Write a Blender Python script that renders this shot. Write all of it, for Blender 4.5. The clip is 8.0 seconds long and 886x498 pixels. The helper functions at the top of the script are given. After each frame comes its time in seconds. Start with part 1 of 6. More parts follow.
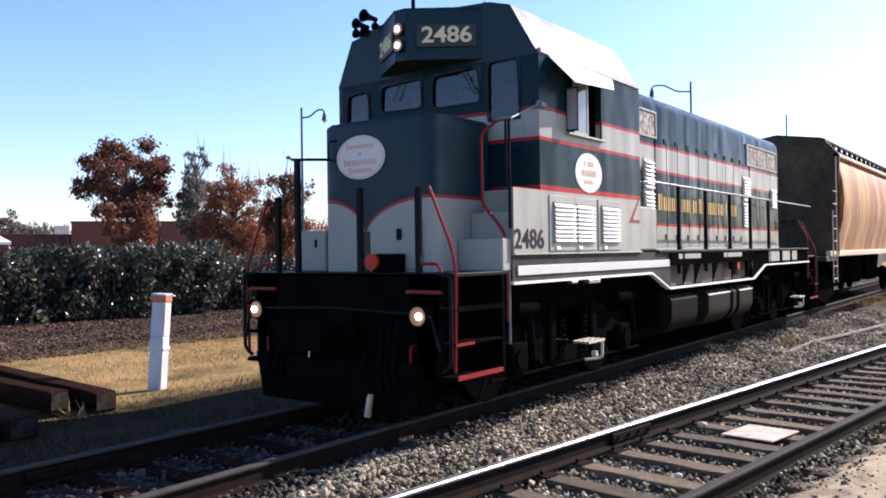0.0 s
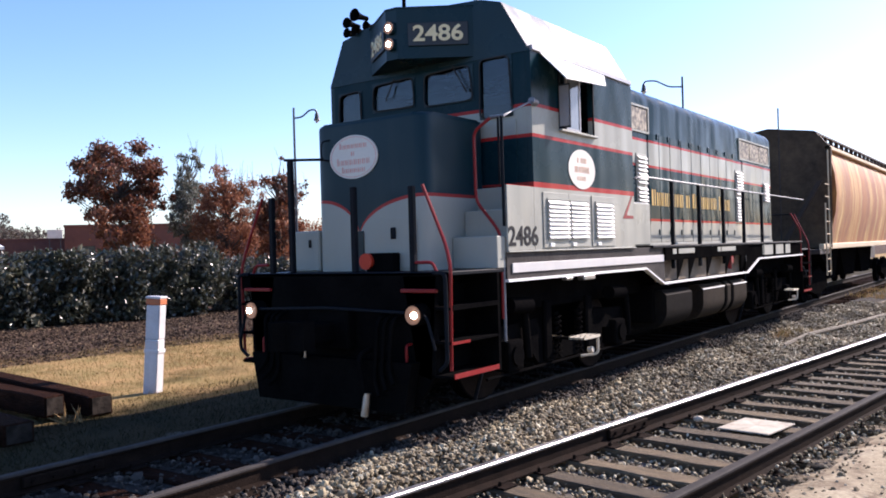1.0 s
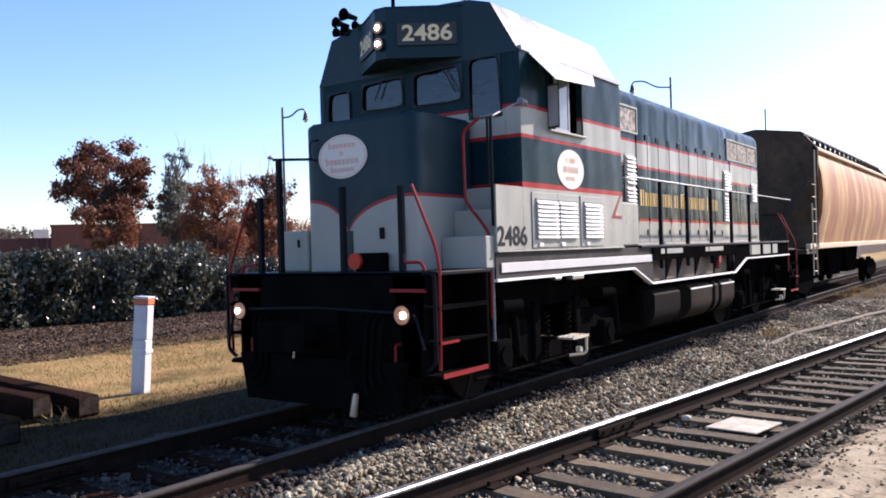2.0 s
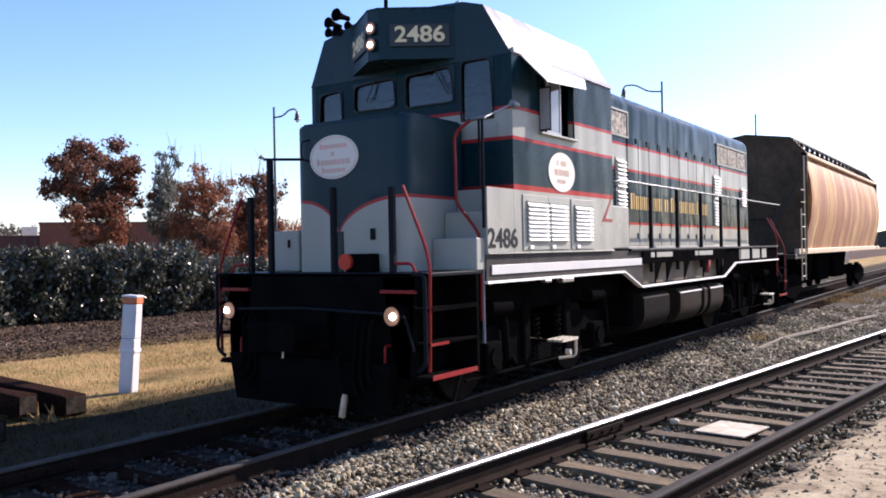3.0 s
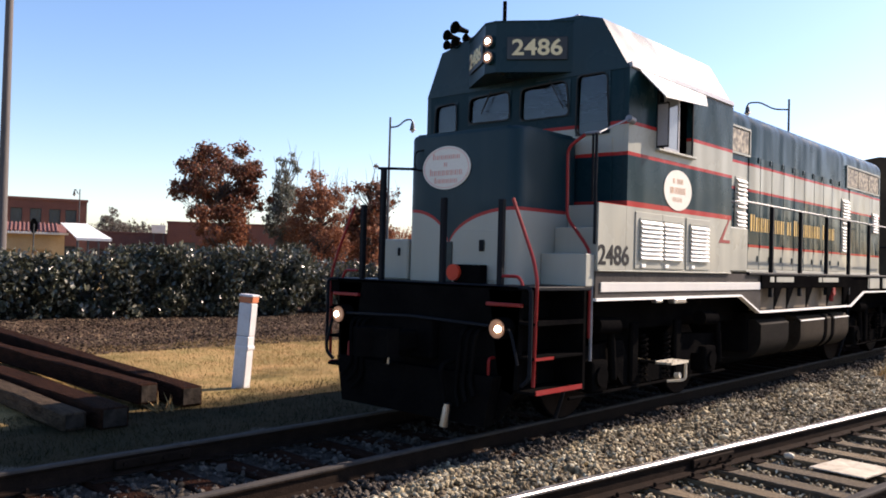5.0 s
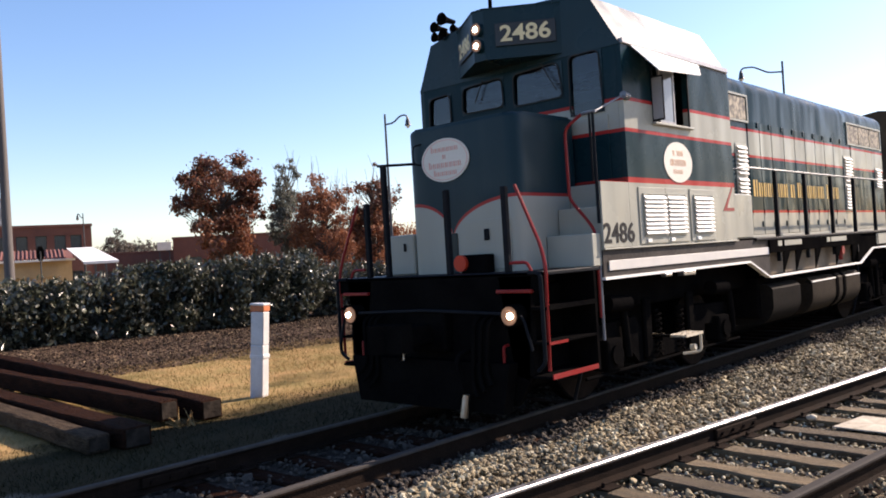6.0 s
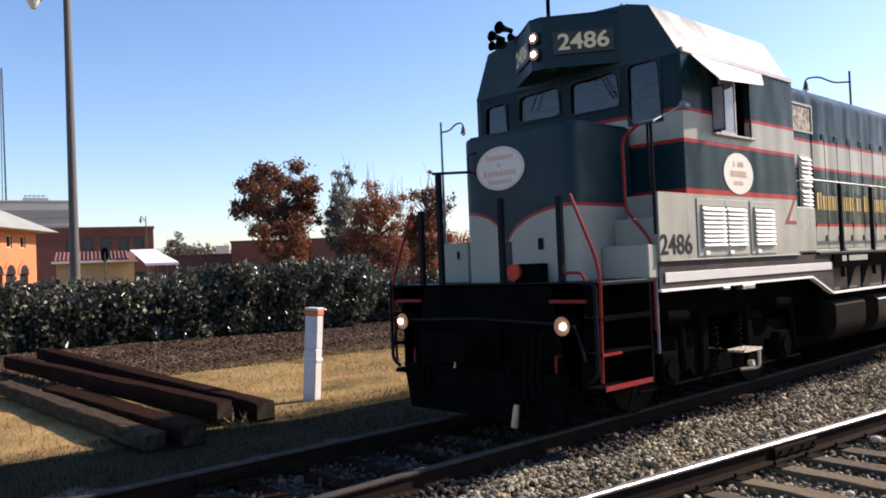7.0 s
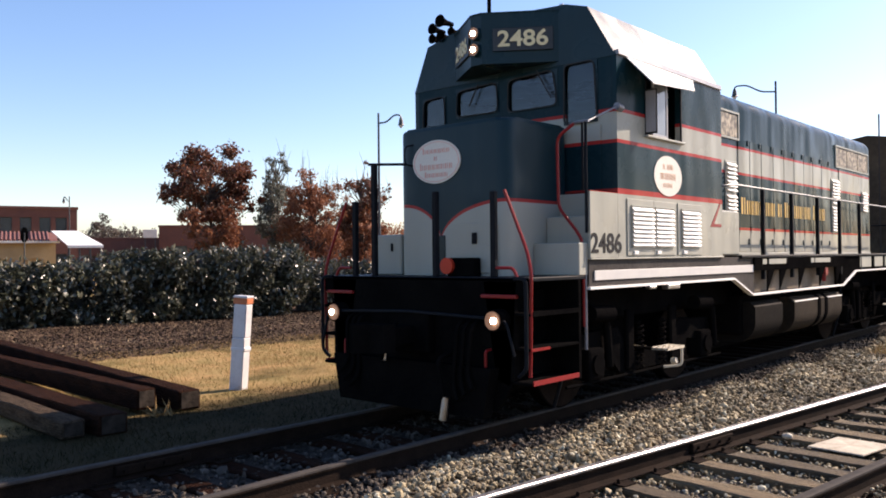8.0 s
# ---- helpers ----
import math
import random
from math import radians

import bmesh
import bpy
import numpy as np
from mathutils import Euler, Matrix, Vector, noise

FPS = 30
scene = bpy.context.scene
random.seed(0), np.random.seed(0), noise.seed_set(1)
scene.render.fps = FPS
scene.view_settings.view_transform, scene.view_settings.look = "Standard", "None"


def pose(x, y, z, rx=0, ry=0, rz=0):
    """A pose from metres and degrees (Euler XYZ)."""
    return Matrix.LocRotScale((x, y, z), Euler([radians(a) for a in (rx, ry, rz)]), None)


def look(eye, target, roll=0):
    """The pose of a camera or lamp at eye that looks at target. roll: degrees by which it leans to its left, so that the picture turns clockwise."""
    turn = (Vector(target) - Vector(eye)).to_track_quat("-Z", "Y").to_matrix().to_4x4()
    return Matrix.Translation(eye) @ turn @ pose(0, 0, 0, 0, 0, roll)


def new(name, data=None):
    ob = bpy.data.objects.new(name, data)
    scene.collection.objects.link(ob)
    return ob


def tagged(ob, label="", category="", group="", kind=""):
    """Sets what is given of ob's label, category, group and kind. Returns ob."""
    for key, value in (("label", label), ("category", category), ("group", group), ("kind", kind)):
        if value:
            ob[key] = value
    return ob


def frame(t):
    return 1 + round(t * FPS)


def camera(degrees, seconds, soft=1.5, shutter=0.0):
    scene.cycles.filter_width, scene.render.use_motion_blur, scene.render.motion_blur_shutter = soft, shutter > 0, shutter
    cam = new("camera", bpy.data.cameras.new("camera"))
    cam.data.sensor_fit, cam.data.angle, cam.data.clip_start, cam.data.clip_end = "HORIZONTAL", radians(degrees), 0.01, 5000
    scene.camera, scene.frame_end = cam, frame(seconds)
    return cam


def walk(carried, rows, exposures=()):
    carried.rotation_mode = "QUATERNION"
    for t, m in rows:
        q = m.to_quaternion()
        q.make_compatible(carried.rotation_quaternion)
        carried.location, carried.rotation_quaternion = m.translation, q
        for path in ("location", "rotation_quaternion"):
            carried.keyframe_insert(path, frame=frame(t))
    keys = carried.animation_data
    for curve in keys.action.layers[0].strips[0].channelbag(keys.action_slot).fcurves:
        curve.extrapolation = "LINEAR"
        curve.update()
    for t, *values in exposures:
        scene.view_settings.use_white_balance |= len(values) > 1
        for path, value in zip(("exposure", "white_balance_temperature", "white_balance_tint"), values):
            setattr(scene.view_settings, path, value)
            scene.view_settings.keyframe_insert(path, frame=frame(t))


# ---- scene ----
# The camera stands on one spot and turns in the hand: seconds, heading, pitch, roll in degrees.
EYE = (0.0, 0.0, 1.668)
TURNS = [(0, 36.44, 0.22, 0.79), (0.5, 36.35, 0.00, 1.25), (1, 36.05, 0.10, 1.64), (1.5, 35.56, 0.13, 1.55), (2, 35.28, 0.07, 1.63), (2.2, 35.06, 0.10, 1.25), (3.3, 34.58, 0.17, 1.10), (3.5, 35.60, 0.22, 1.30), (4, 38.14, 0.27, 1.57), (4.5, 39.82, 0.48, -0.39), (4.7, 41.65, 0.83, -2.11), (5.8, 43.13, 0.92, 2.32), (6, 42.66, 0.47, 3.45), (6.5, 44.88, 1.61, 0.19), (7, 46.40, 1.22, 2.32), (7.5, 43.77, 0.48, 1.78), (8, 41.72, 0.57, 0.58)]
cam = camera(56.99, 8.0, soft=1.8)
walk(cam, [(t, pose(*EYE, 90 + p, r, h)) for t, h, p, r in TURNS],
     [(0.0, 1.10, 6000, 26), (3.5, 1.10, 6000, 26), (4.1, 1.04, 6750, 23), (6.0, 1.01, 6750, 23), (7.0, 0.87, 6550, 22), (8.0, 1.00, 6800, 24)])

# ---- world, sun, exposure ----
SUN_DIR = Vector((0.57, 1.38, 1.0)).normalized()
world = bpy.data.worlds.new("world")
scene.world = world
world.use_nodes = True
sky = world.node_tree.nodes.new("ShaderNodeTexSky")
sky.sky_type = "NISHITA"
sky.sun_disc = False
sky.sun_elevation = math.asin(SUN_DIR.z)
sky.sun_rotation = math.atan2(SUN_DIR.x, SUN_DIR.y)
sky.altitude, sky.air_density, sky.dust_density, sky.ozone_density = 60, 1.0, 0.65, 2.2
back = world.node_tree.nodes["Background"]
back.inputs[1].default_value = 0.112
rich = world.node_tree.nodes.new("ShaderNodeHueSaturation")
rich.inputs["Saturation"].default_value = 1.16
world.node_tree.links.new(sky.outputs[0], rich.inputs["Color"])
world.node_tree.links.new(rich.outputs[0], back.inputs[0])
sun_data = bpy.data.lights.new("sun", "SUN")
sun_data.energy, sun_data.angle, sun_data.color = 5.0, radians(0.5), (1.0, 0.89, 0.72)
sun_ob = new("sun", sun_data)
sun_ob.matrix_world = look(SUN_DIR * 60, (0, 0, 0))


# ---- materials ----
def nodes_of(name):
    m = bpy.data.materials.new(name)
    m.use_nodes = True
    t = m.node_tree
    return m, t, t.nodes["Principled BSDF"]


def add_node(t, kind, **sets):
    n = t.nodes.new(kind)
    for k, v in sets.items():
        n.inputs[k].default_value = v
    return n


def math_node(t, op, a, b=None, c=None):
    n = t.nodes.new("ShaderNodeMath")
    n.operation = op
    for i, v in enumerate((a, b, c)):
        if v is None:
            continue
        if isinstance(v, (int, float)):
            n.inputs[i].default_value = v
        else:
            t.links.new(v, n.inputs[i])
    return n.outputs[0]


def mix_col(t, fac, a, b):
    n = t.nodes.new("ShaderNodeMix")
    n.data_type = "RGBA"
    for i, v in ((0, fac), (6, a), (7, b)):
        if isinstance(v, (int, float)):
            n.inputs[i].default_value = v
        elif isinstance(v, tuple):
            n.inputs[i].default_value = (*v[:3], 1)
        else:
            t.links.new(v, n.inputs[i])
    return n.outputs[2]


def noise_at(t, scale, detail=3, stretch=None, rough=0.6):
    co = t.nodes.new("ShaderNodeTexCoord").outputs["Object"]
    if stretch:
        mp = t.nodes.new("ShaderNodeMapping")
        mp.inputs["Scale"].default_value = stretch
        t.links.new(co, mp.inputs[0])
        co = mp.outputs[0]
    n = add_node(t, "ShaderNodeTexNoise", Scale=scale, Detail=detail, Roughness=rough)
    t.links.new(co, n.inputs["Vector"])
    return n.outputs["Fac"]


def ramp(t, fac, lo, hi):
    n = t.nodes.new("ShaderNodeMapRange")
    n.inputs[1].default_value, n.inputs[2].default_value = lo, hi
    t.links.new(fac, n.inputs[0])
    return n.outputs[0]


def bump(t, bsdf, height, strength, dist=0.02):
    n = add_node(t, "ShaderNodeBump", Strength=strength, Distance=dist)
    t.links.new(height, n.inputs["Height"])
    t.links.new(n.outputs[0], bsdf.inputs["Normal"])


def surface(name, a, b, rough=0.6, metal=0.0, scale=2.0, fine=30.0, bumps=0.2, dist=0.01, stretch=None, rough_var=0.15, random_tint=0.0, spec=0.5):
    """Colour from a to b by coarse and fine noise, uneven gloss and fine relief."""
    m, t, p = nodes_of(name)
    n1 = ramp(t, noise_at(t, scale, 4, stretch), 0.3, 0.7)
    n2 = ramp(t, noise_at(t, fine, 3, stretch), 0.25, 0.75)
    f = math_node(t, "MULTIPLY_ADD", n1, 0.6, math_node(t, "MULTIPLY", n2, 0.4))
    col = mix_col(t, f, a, b)
    if random_tint:
        info = t.nodes.new("ShaderNodeObjectInfo").outputs["Random"]
        hsv = t.nodes.new("ShaderNodeHueSaturation")
        t.links.new(math_node(t, "MULTIPLY_ADD", info, random_tint, 1 - random_tint / 2), hsv.inputs["Value"])
        t.links.new(col, hsv.inputs["Color"])
        col = hsv.outputs[0]
    t.links.new(col, p.inputs["Base Color"])
    t.links.new(math_node(t, "MULTIPLY_ADD", n1, rough_var, rough - rough_var / 2), p.inputs["Roughness"])
    p.inputs["Metallic"].default_value = metal
    p.inputs["Specular IOR Level"].default_value = spec
    if bumps:
        bump(t, p, n2, bumps, dist)
    return m


def island(name, cols, rough=0.7, spec=0.3, trans=0.0, patch=0.0, patch_col=None):
    """Each loose piece of a joined mesh takes its own colour from the list."""
    m, t, p = nodes_of(name)
    geo = t.nodes.new("ShaderNodeNewGeometry").outputs["Random Per Island"]
    r = t.nodes.new("ShaderNodeValToRGB")
    els = r.color_ramp.elements
    while len(els) < len(cols):
        els.new(0.5)
    for i, c in enumerate(cols):
        els[i].position = i / (len(cols) - 1)
        els[i].color = (*c, 1)
    t.links.new(geo, r.inputs[0])
    col = r.outputs[0]
    if patch:
        n = ramp(t, noise_at(t, patch, 4), 0.38, 0.66)
        col = mix_col(t, n, mix_col(t, 0.55, col, patch_col or tuple(c * 0.35 for c in cols[0])), col)
    t.links.new(col, p.inputs["Base Color"])
    p.inputs["Roughness"].default_value = rough
    p.inputs["Specular IOR Level"].default_value = spec
    if trans:
        mixer = t.nodes.new("ShaderNodeMixShader")
        mixer.inputs[0].default_value = trans
        tr = t.nodes.new("ShaderNodeBsdfTranslucent")
        t.links.new(col, tr.inputs[0])
        t.links.new(p.outputs[0], mixer.inputs[1])
        t.links.new(tr.outputs[0], mixer.inputs[2])
        t.links.new(mixer.outputs[0], t.nodes["Material Output"].inputs[0])
    return m


GREEN, GREY, RED = (0.003, 0.021, 0.029), (0.325, 0.328, 0.282), (0.33, 0.026, 0.022)


def finish_paint(t, p, col, rough=0.32, spec=0.2, dents=0.35, folds=1.7, deep=0.07):
    """Old enamel: rain streaks, rubbed patches, dented sheet."""
    streak = ramp(t, noise_at(t, 6.0, 4, (1, 1, 0.12)), 0.52, 0.78)
    patch = ramp(t, noise_at(t, 1.7, 4), 0.4, 0.75)
    col = mix_col(t, math_node(t, "MULTIPLY", streak, 0.09), col, (0.07, 0.08, 0.08))
    col = mix_col(t, math_node(t, "MULTIPLY", patch, 0.02), col, (0.20, 0.22, 0.22))
    t.links.new(col, p.inputs["Base Color"])
    t.links.new(math_node(t, "MULTIPLY_ADD", patch, 0.2, rough - 0.08), p.inputs["Roughness"])
    p.inputs["Specular IOR Level"].default_value = spec
    bump(t, p, noise_at(t, folds, 1, (1, 1, 0.38)), dents, deep)


def livery(name, bands, rough=0.3, spec=0.07, dents=0.75, folds=1.7, deep=0.07):
    """Paint in level bands: (height from which it starts, colour)."""
    m, t, p = nodes_of(name)
    z = t.nodes.new("ShaderNodeSeparateXYZ")
    t.links.new(t.nodes.new("ShaderNodeNewGeometry").outputs["Position"], z.inputs[0])
    r = t.nodes.new("ShaderNodeValToRGB")
    r.color_ramp.interpolation = "CONSTANT"
    els = r.color_ramp.elements
    while len(els) < len(bands):
        els.new(0.5)
    for i, (h, c) in enumerate(bands):
        els[i].position = h / 5
        els[i].color = (*c, 1)
    t.links.new(math_node(t, "MULTIPLY", z.outputs[2], 0.2), r.inputs[0])
    finish_paint(t, p, r.outputs[0], rough, spec, dents, folds, deep)
    return m


def nose_paint():
    """Green nose with two grey arched fields edged in red."""
    m, t, p = nodes_of("nose_paint")
    xyz = t.nodes.new("ShaderNodeSeparateXYZ")
    t.links.new(t.nodes.new("ShaderNodeNewGeometry").outputs["Position"], xyz.inputs[0])
    off = math_node(t, "SUBTRACT", xyz.outputs[0], -5.865)
    right = math_node(t, "DIVIDE", math_node(t, "MAXIMUM", off, 0.0), 0.88)
    left = math_node(t, "DIVIDE", math_node(t, "MAXIMUM", math_node(t, "MULTIPLY", off, -1), 0.0), 0.56)
    u = math_node(t, "MINIMUM", math_node(t, "ADD", right, left), 1.0)
    inv = math_node(t, "SUBTRACT", 1.0, u)
    arch = math_node(t, "SQRT", math_node(t, "SUBTRACT", 1.0, math_node(t, "MULTIPLY", inv, inv)))
    edge = math_node(t, "MULTIPLY_ADD", arch, 0.42, 1.84)
    over = math_node(t, "SUBTRACT", xyz.outputs[2], edge)
    c = mix_col(t, math_node(t, "GREATER_THAN", over, -0.035), GREY, RED)
    c = mix_col(t, math_node(t, "GREATER_THAN", over, 0.0), c, GREEN)
    finish_paint(t, p, c, 0.42)
    return m


M_CAB = livery("cab_paint", [(0, GREY), (2.31, RED), (2.365, GREEN), (2.86, RED), (2.905, GREY), (3.19, RED), (3.23, GREEN)])
M_HOOD = livery("hood_paint", [(0, GREY), (2.02, RED), (2.06, GREEN), (2.86, RED), (2.905, GREY), (3.25, RED), (3.295, GREEN)], 0.22, 0.04, 1.0, 2.1, 0.06)
M_NOSE = nose_paint()


def plain_paint(name, col, rough=0.4):
    m, t, p = nodes_of(name)
    finish_paint(t, p, mix_col(t, 0.0, col, col), rough)
    return m


M_SIGNAL = plain_paint("signal_red_paint", (0.62, 0.05, 0.02), 0.4)
M_GREEN = plain_paint("dark_green_paint", GREEN, 0.35)
M_GREY = plain_paint("grey_paint", GREY, 0.45)
M_WHITE = plain_paint("white_paint", (0.82, 0.81, 0.77), 0.5)
M_BAND = plain_paint("dulled_white_paint", (0.56, 0.55, 0.52), 0.5)
M_RED = plain_paint("red_paint", (0.22, 0.014, 0.013), 0.4)
M_BLACK = surface("black_underframe", (0.0025, 0.0025, 0.003), (0.008, 0.0075, 0.007), 0.8, 0, 3, 25, 0.3, spec=0.0)
M_DARK = surface("dark_handrail", (0.004, 0.005, 0.007), (0.012, 0.014, 0.018), 0.5, 0, 4, 40, 0.1, spec=0.06)
M_STEEL = surface("worn_steel", (0.30, 0.29, 0.28), (0.50, 0.48, 0.46), 0.35, 1.0, 5, 60, 0.1)
M_PIPE = surface("grey_pipe", (0.10, 0.11, 0.13), (0.20, 0.21, 0.23), 0.4, 0, 5, 40, 0.1)
M_RAILPIPE = surface("blue_grey_handrail", (0.05, 0.06, 0.07), (0.12, 0.135, 0.15), 0.4, 0, 5, 40, 0.1)
M_TAN = surface("worn_tan_step", (0.42, 0.37, 0.28), (0.62, 0.56, 0.44), 0.6, 0, 8, 50, 0.2)
M_WING = surface("grey_wind_wing", (0.22, 0.22, 0.23), (0.32, 0.32, 0.33), 0.35, 0, 3, 30, 0.05)
M_RUBBER = surface("rubber", (0.010, 0.010, 0.010), (0.02, 0.02, 0.02), 0.75)
M_FUEL = surface("dusty_tank", (0.016, 0.013, 0.010), (0.050, 0.040, 0.030), 0.7, 0, 2, 20, 0.2, spec=0.03)
M_DARKSILL = surface("dusty_dark_sill", (0.030, 0.027, 0.026), (0.085, 0.077, 0.07), 0.6, 0, 2, 20, 0.2, spec=0.05)
M_SILL = surface("dusty_beige_sill", (0.12, 0.098, 0.075), (0.25, 0.205, 0.155), 0.7, 0, 2, 20, 0.2, spec=0.05)
M_GOLD = surface("gold_lettering", (0.50, 0.30, 0.05), (0.62, 0.40, 0.09), 0.45)
M_CREAM = surface("cream_lettering", (0.62, 0.52, 0.28), (0.75, 0.66, 0.40), 0.5)
M_INK = surface("dark_grey_lettering", (0.022, 0.022, 0.023), (0.045, 0.045, 0.045), 0.6, spec=0.05)
M_PINK = surface("faded_red_lettering", (0.58, 0.27, 0.22), (0.68, 0.38, 0.31), 0.5)
M_TANINK = surface("faded_orange_lettering", (0.60, 0.36, 0.22), (0.70, 0.46, 0.30), 0.5)
M_BOARD = surface("number_board", (0.006, 0.008, 0.010), (0.012, 0.014, 0.016), 0.4)
M_SIGN = surface("white_emblem", (0.56, 0.53, 0.46), (0.66, 0.63, 0.56), 0.45)
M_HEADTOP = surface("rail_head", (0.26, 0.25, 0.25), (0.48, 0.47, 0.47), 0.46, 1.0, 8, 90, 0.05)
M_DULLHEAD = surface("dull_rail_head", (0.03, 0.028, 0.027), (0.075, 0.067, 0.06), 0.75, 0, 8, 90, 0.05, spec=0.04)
M_RAIL = surface("rusty_rail", (0.007, 0.005, 0.004), (0.024, 0.016, 0.012), 0.8, 0, 6, 60, 0.4, spec=0.03)
M_TIE = surface("creosoted_timber", (0.022, 0.016, 0.009), (0.17, 0.122, 0.064), 0.9, 0, 3, 14, 0.6, 0.02, (1, 6, 3), random_tint=0.7)
M_OLDTIE = surface("old_dark_timber", (0.005, 0.0028, 0.0018), (0.046, 0.020, 0.012), 0.9, 0, 3, 14, 0.9, 0.03, (1, 5, 3), random_tint=0.4, spec=0.03)
M_PALETIE = surface("pale_timber", (0.012, 0.009, 0.006), (0.12, 0.086, 0.06), 0.9, 0, 3, 14, 0.9, 0.03, (1, 5, 3), spec=0.03)
M_TIEEND = surface("split_timber_end", (0.010, 0.008, 0.007), (0.060, 0.048, 0.038), 0.9, 0, 4, 14, 0.6, spec=0.05)
M_STONE = island("ballast_stone", [(0.05, 0.036, 0.021), (0.30, 0.235, 0.135), (0.52, 0.435, 0.27), (0.115, 0.080, 0.045), (0.88, 0.80, 0.57)], 0.85, 0.3, 0.0, 0.5)
# Darker stone for under the train and against its rail.
M_DARKSTONE = island("dark_stone", [(0.020, 0.017, 0.014), (0.05, 0.042, 0.034), (0.10, 0.085, 0.07), (0.03, 0.025, 0.02)], 0.9, 0.2)
# The palest leaf colour paints highlights on some leaves.
M_LEAF = island("hedge_leaf", [(0.016, 0.022, 0.013), (0.055, 0.062, 0.036), (0.12, 0.122, 0.075), (0.030, 0.036, 0.022), (0.30, 0.28, 0.20)], 0.32, 0.6, 0.15, 0.9)
M_REDLEAF = island("autumn_leaf", [(0.08, 0.030, 0.022), (0.16, 0.055, 0.032), (0.25, 0.095, 0.045), (0.12, 0.055, 0.034), (0.10, 0.075, 0.045)], 0.5, 0.4, 0.35)
M_REDLEAF2 = island("orange_leaf", [(0.15, 0.055, 0.03), (0.27, 0.10, 0.05), (0.34, 0.145, 0.07), (0.20, 0.09, 0.055)], 0.6, 0.3, 0.35)
M_DULLLEAF = island("grey_green_leaf", [(0.09, 0.10, 0.08), (0.16, 0.17, 0.14), (0.25, 0.245, 0.20), (0.12, 0.125, 0.10)], 0.6, 0.3, 0.3)
M_FARLEAF = island("far_dull_leaf", [(0.07, 0.06, 0.05), (0.12, 0.10, 0.085), (0.17, 0.15, 0.13)], 0.8, 0.2, 0.2)
M_BARK = surface("bark", (0.045, 0.035, 0.028), (0.11, 0.09, 0.075), 0.9, 0, 5, 30, 0.7, 0.03, (1, 1, 0.2))
M_GRASS = island("dry_grass", [(0.40, 0.24, 0.10), (0.29, 0.17, 0.07), (0.12, 0.11, 0.035), (0.48, 0.31, 0.15), (0.26, 0.155, 0.065)], 0.8, 0.2, 0.25, 0.7, (0.075, 0.085, 0.026))
# Green grass with the train's shadow darkened into its colours.
M_GREENGRASS = island("shade_green_grass", [(0.018, 0.020, 0.009), (0.012, 0.014, 0.007), (0.038, 0.032, 0.013), (0.009, 0.011, 0.006)], 0.9, 0.05, 0.2, 0.8)
M_CHIP = island("bark_mulch", [(0.020, 0.012, 0.008), (0.06, 0.038, 0.026), (0.17, 0.115, 0.075), (0.035, 0.023, 0.016), (0.26, 0.19, 0.12)], 0.9, 0.1, 0.0, 0.45)
M_ORANGE = surface("orange_band", (0.38, 0.10, 0.035), (0.50, 0.16, 0.06), 0.6)
M_POST = surface("white_marker_paint", (0.44, 0.44, 0.45), (0.60, 0.60, 0.61), 0.5, 0, 5, 30, 0.1)


def glass_material(name, tint):
    m, t, p = nodes_of(name)
    p.inputs["Base Color"].default_value = (*tint, 1)
    p.inputs["Roughness"].default_value = 0.04
    p.inputs["Transmission Weight"].default_value = 1.0
    p.inputs["Specular IOR Level"].default_value = 0.2
    p.inputs["IOR"].default_value = 1.45
    return m


M_GLASS = glass_material("cab_glass", (0.36, 0.41, 0.44))


# Pale blue-grey base stands for sky mirrored in the side pane.
M_SKYPANE = surface("sky_tinted_side_pane", (0.09, 0.105, 0.12), (0.15, 0.17, 0.19), 0.08, 0, 3, 30, 0.0, rough_var=0.05, spec=0.8)


def lamp_material(name, col, strength, base=(0.8, 0.75, 0.65)):
    m, t, p = nodes_of(name)
    p.inputs["Base Color"].default_value = (*base, 1)
    p.inputs["Emission Color"].default_value = (*col, 1)
    p.inputs["Emission Strength"].default_value = strength
    return m


M_LAMP = lamp_material("lit_bulb", (1.0, 0.90, 0.70), 14)
M_REFLECT = lamp_material("warm_reflector", (1.0, 0.5, 0.25), 0.07, (0.16, 0.095, 0.06))


# ---- mesh helpers ----
PLACE = {}


def thing(name, at, label, category, group="", kind=""):
    ob = new(name)
    ob.location = at
    ob.empty_display_size = 0.2
    PLACE[ob.name] = Vector(at)
    return tagged(ob, label, category, group, kind)


def mesh_of(name, bm, mat, smooth=False):
    bmesh.ops.recalc_face_normals(bm, faces=bm.faces)
    me = bpy.data.meshes.new(name)
    bm.to_mesh(me)
    bm.free()
    me.materials.append(mat)
    if smooth:
        me.shade_smooth()
        me.set_sharp_from_angle(angle=radians(40))
    return me


def attach(ob, parent):
    ob.parent = parent
    if parent.name in PLACE:
        ob.matrix_parent_inverse = Matrix.Translation(-PLACE[parent.name])
    return ob


def part(name, bm, mat, parent, label="", smooth=False):
    ob = new(name, mesh_of(name, bm, mat, smooth))
    return tagged(attach(ob, parent), label)


def solo(name, bm, mat, label, category, kind="", smooth=False, group=""):
    return tagged(new(name, mesh_of(name, bm, mat, smooth)), label, category, group, kind)


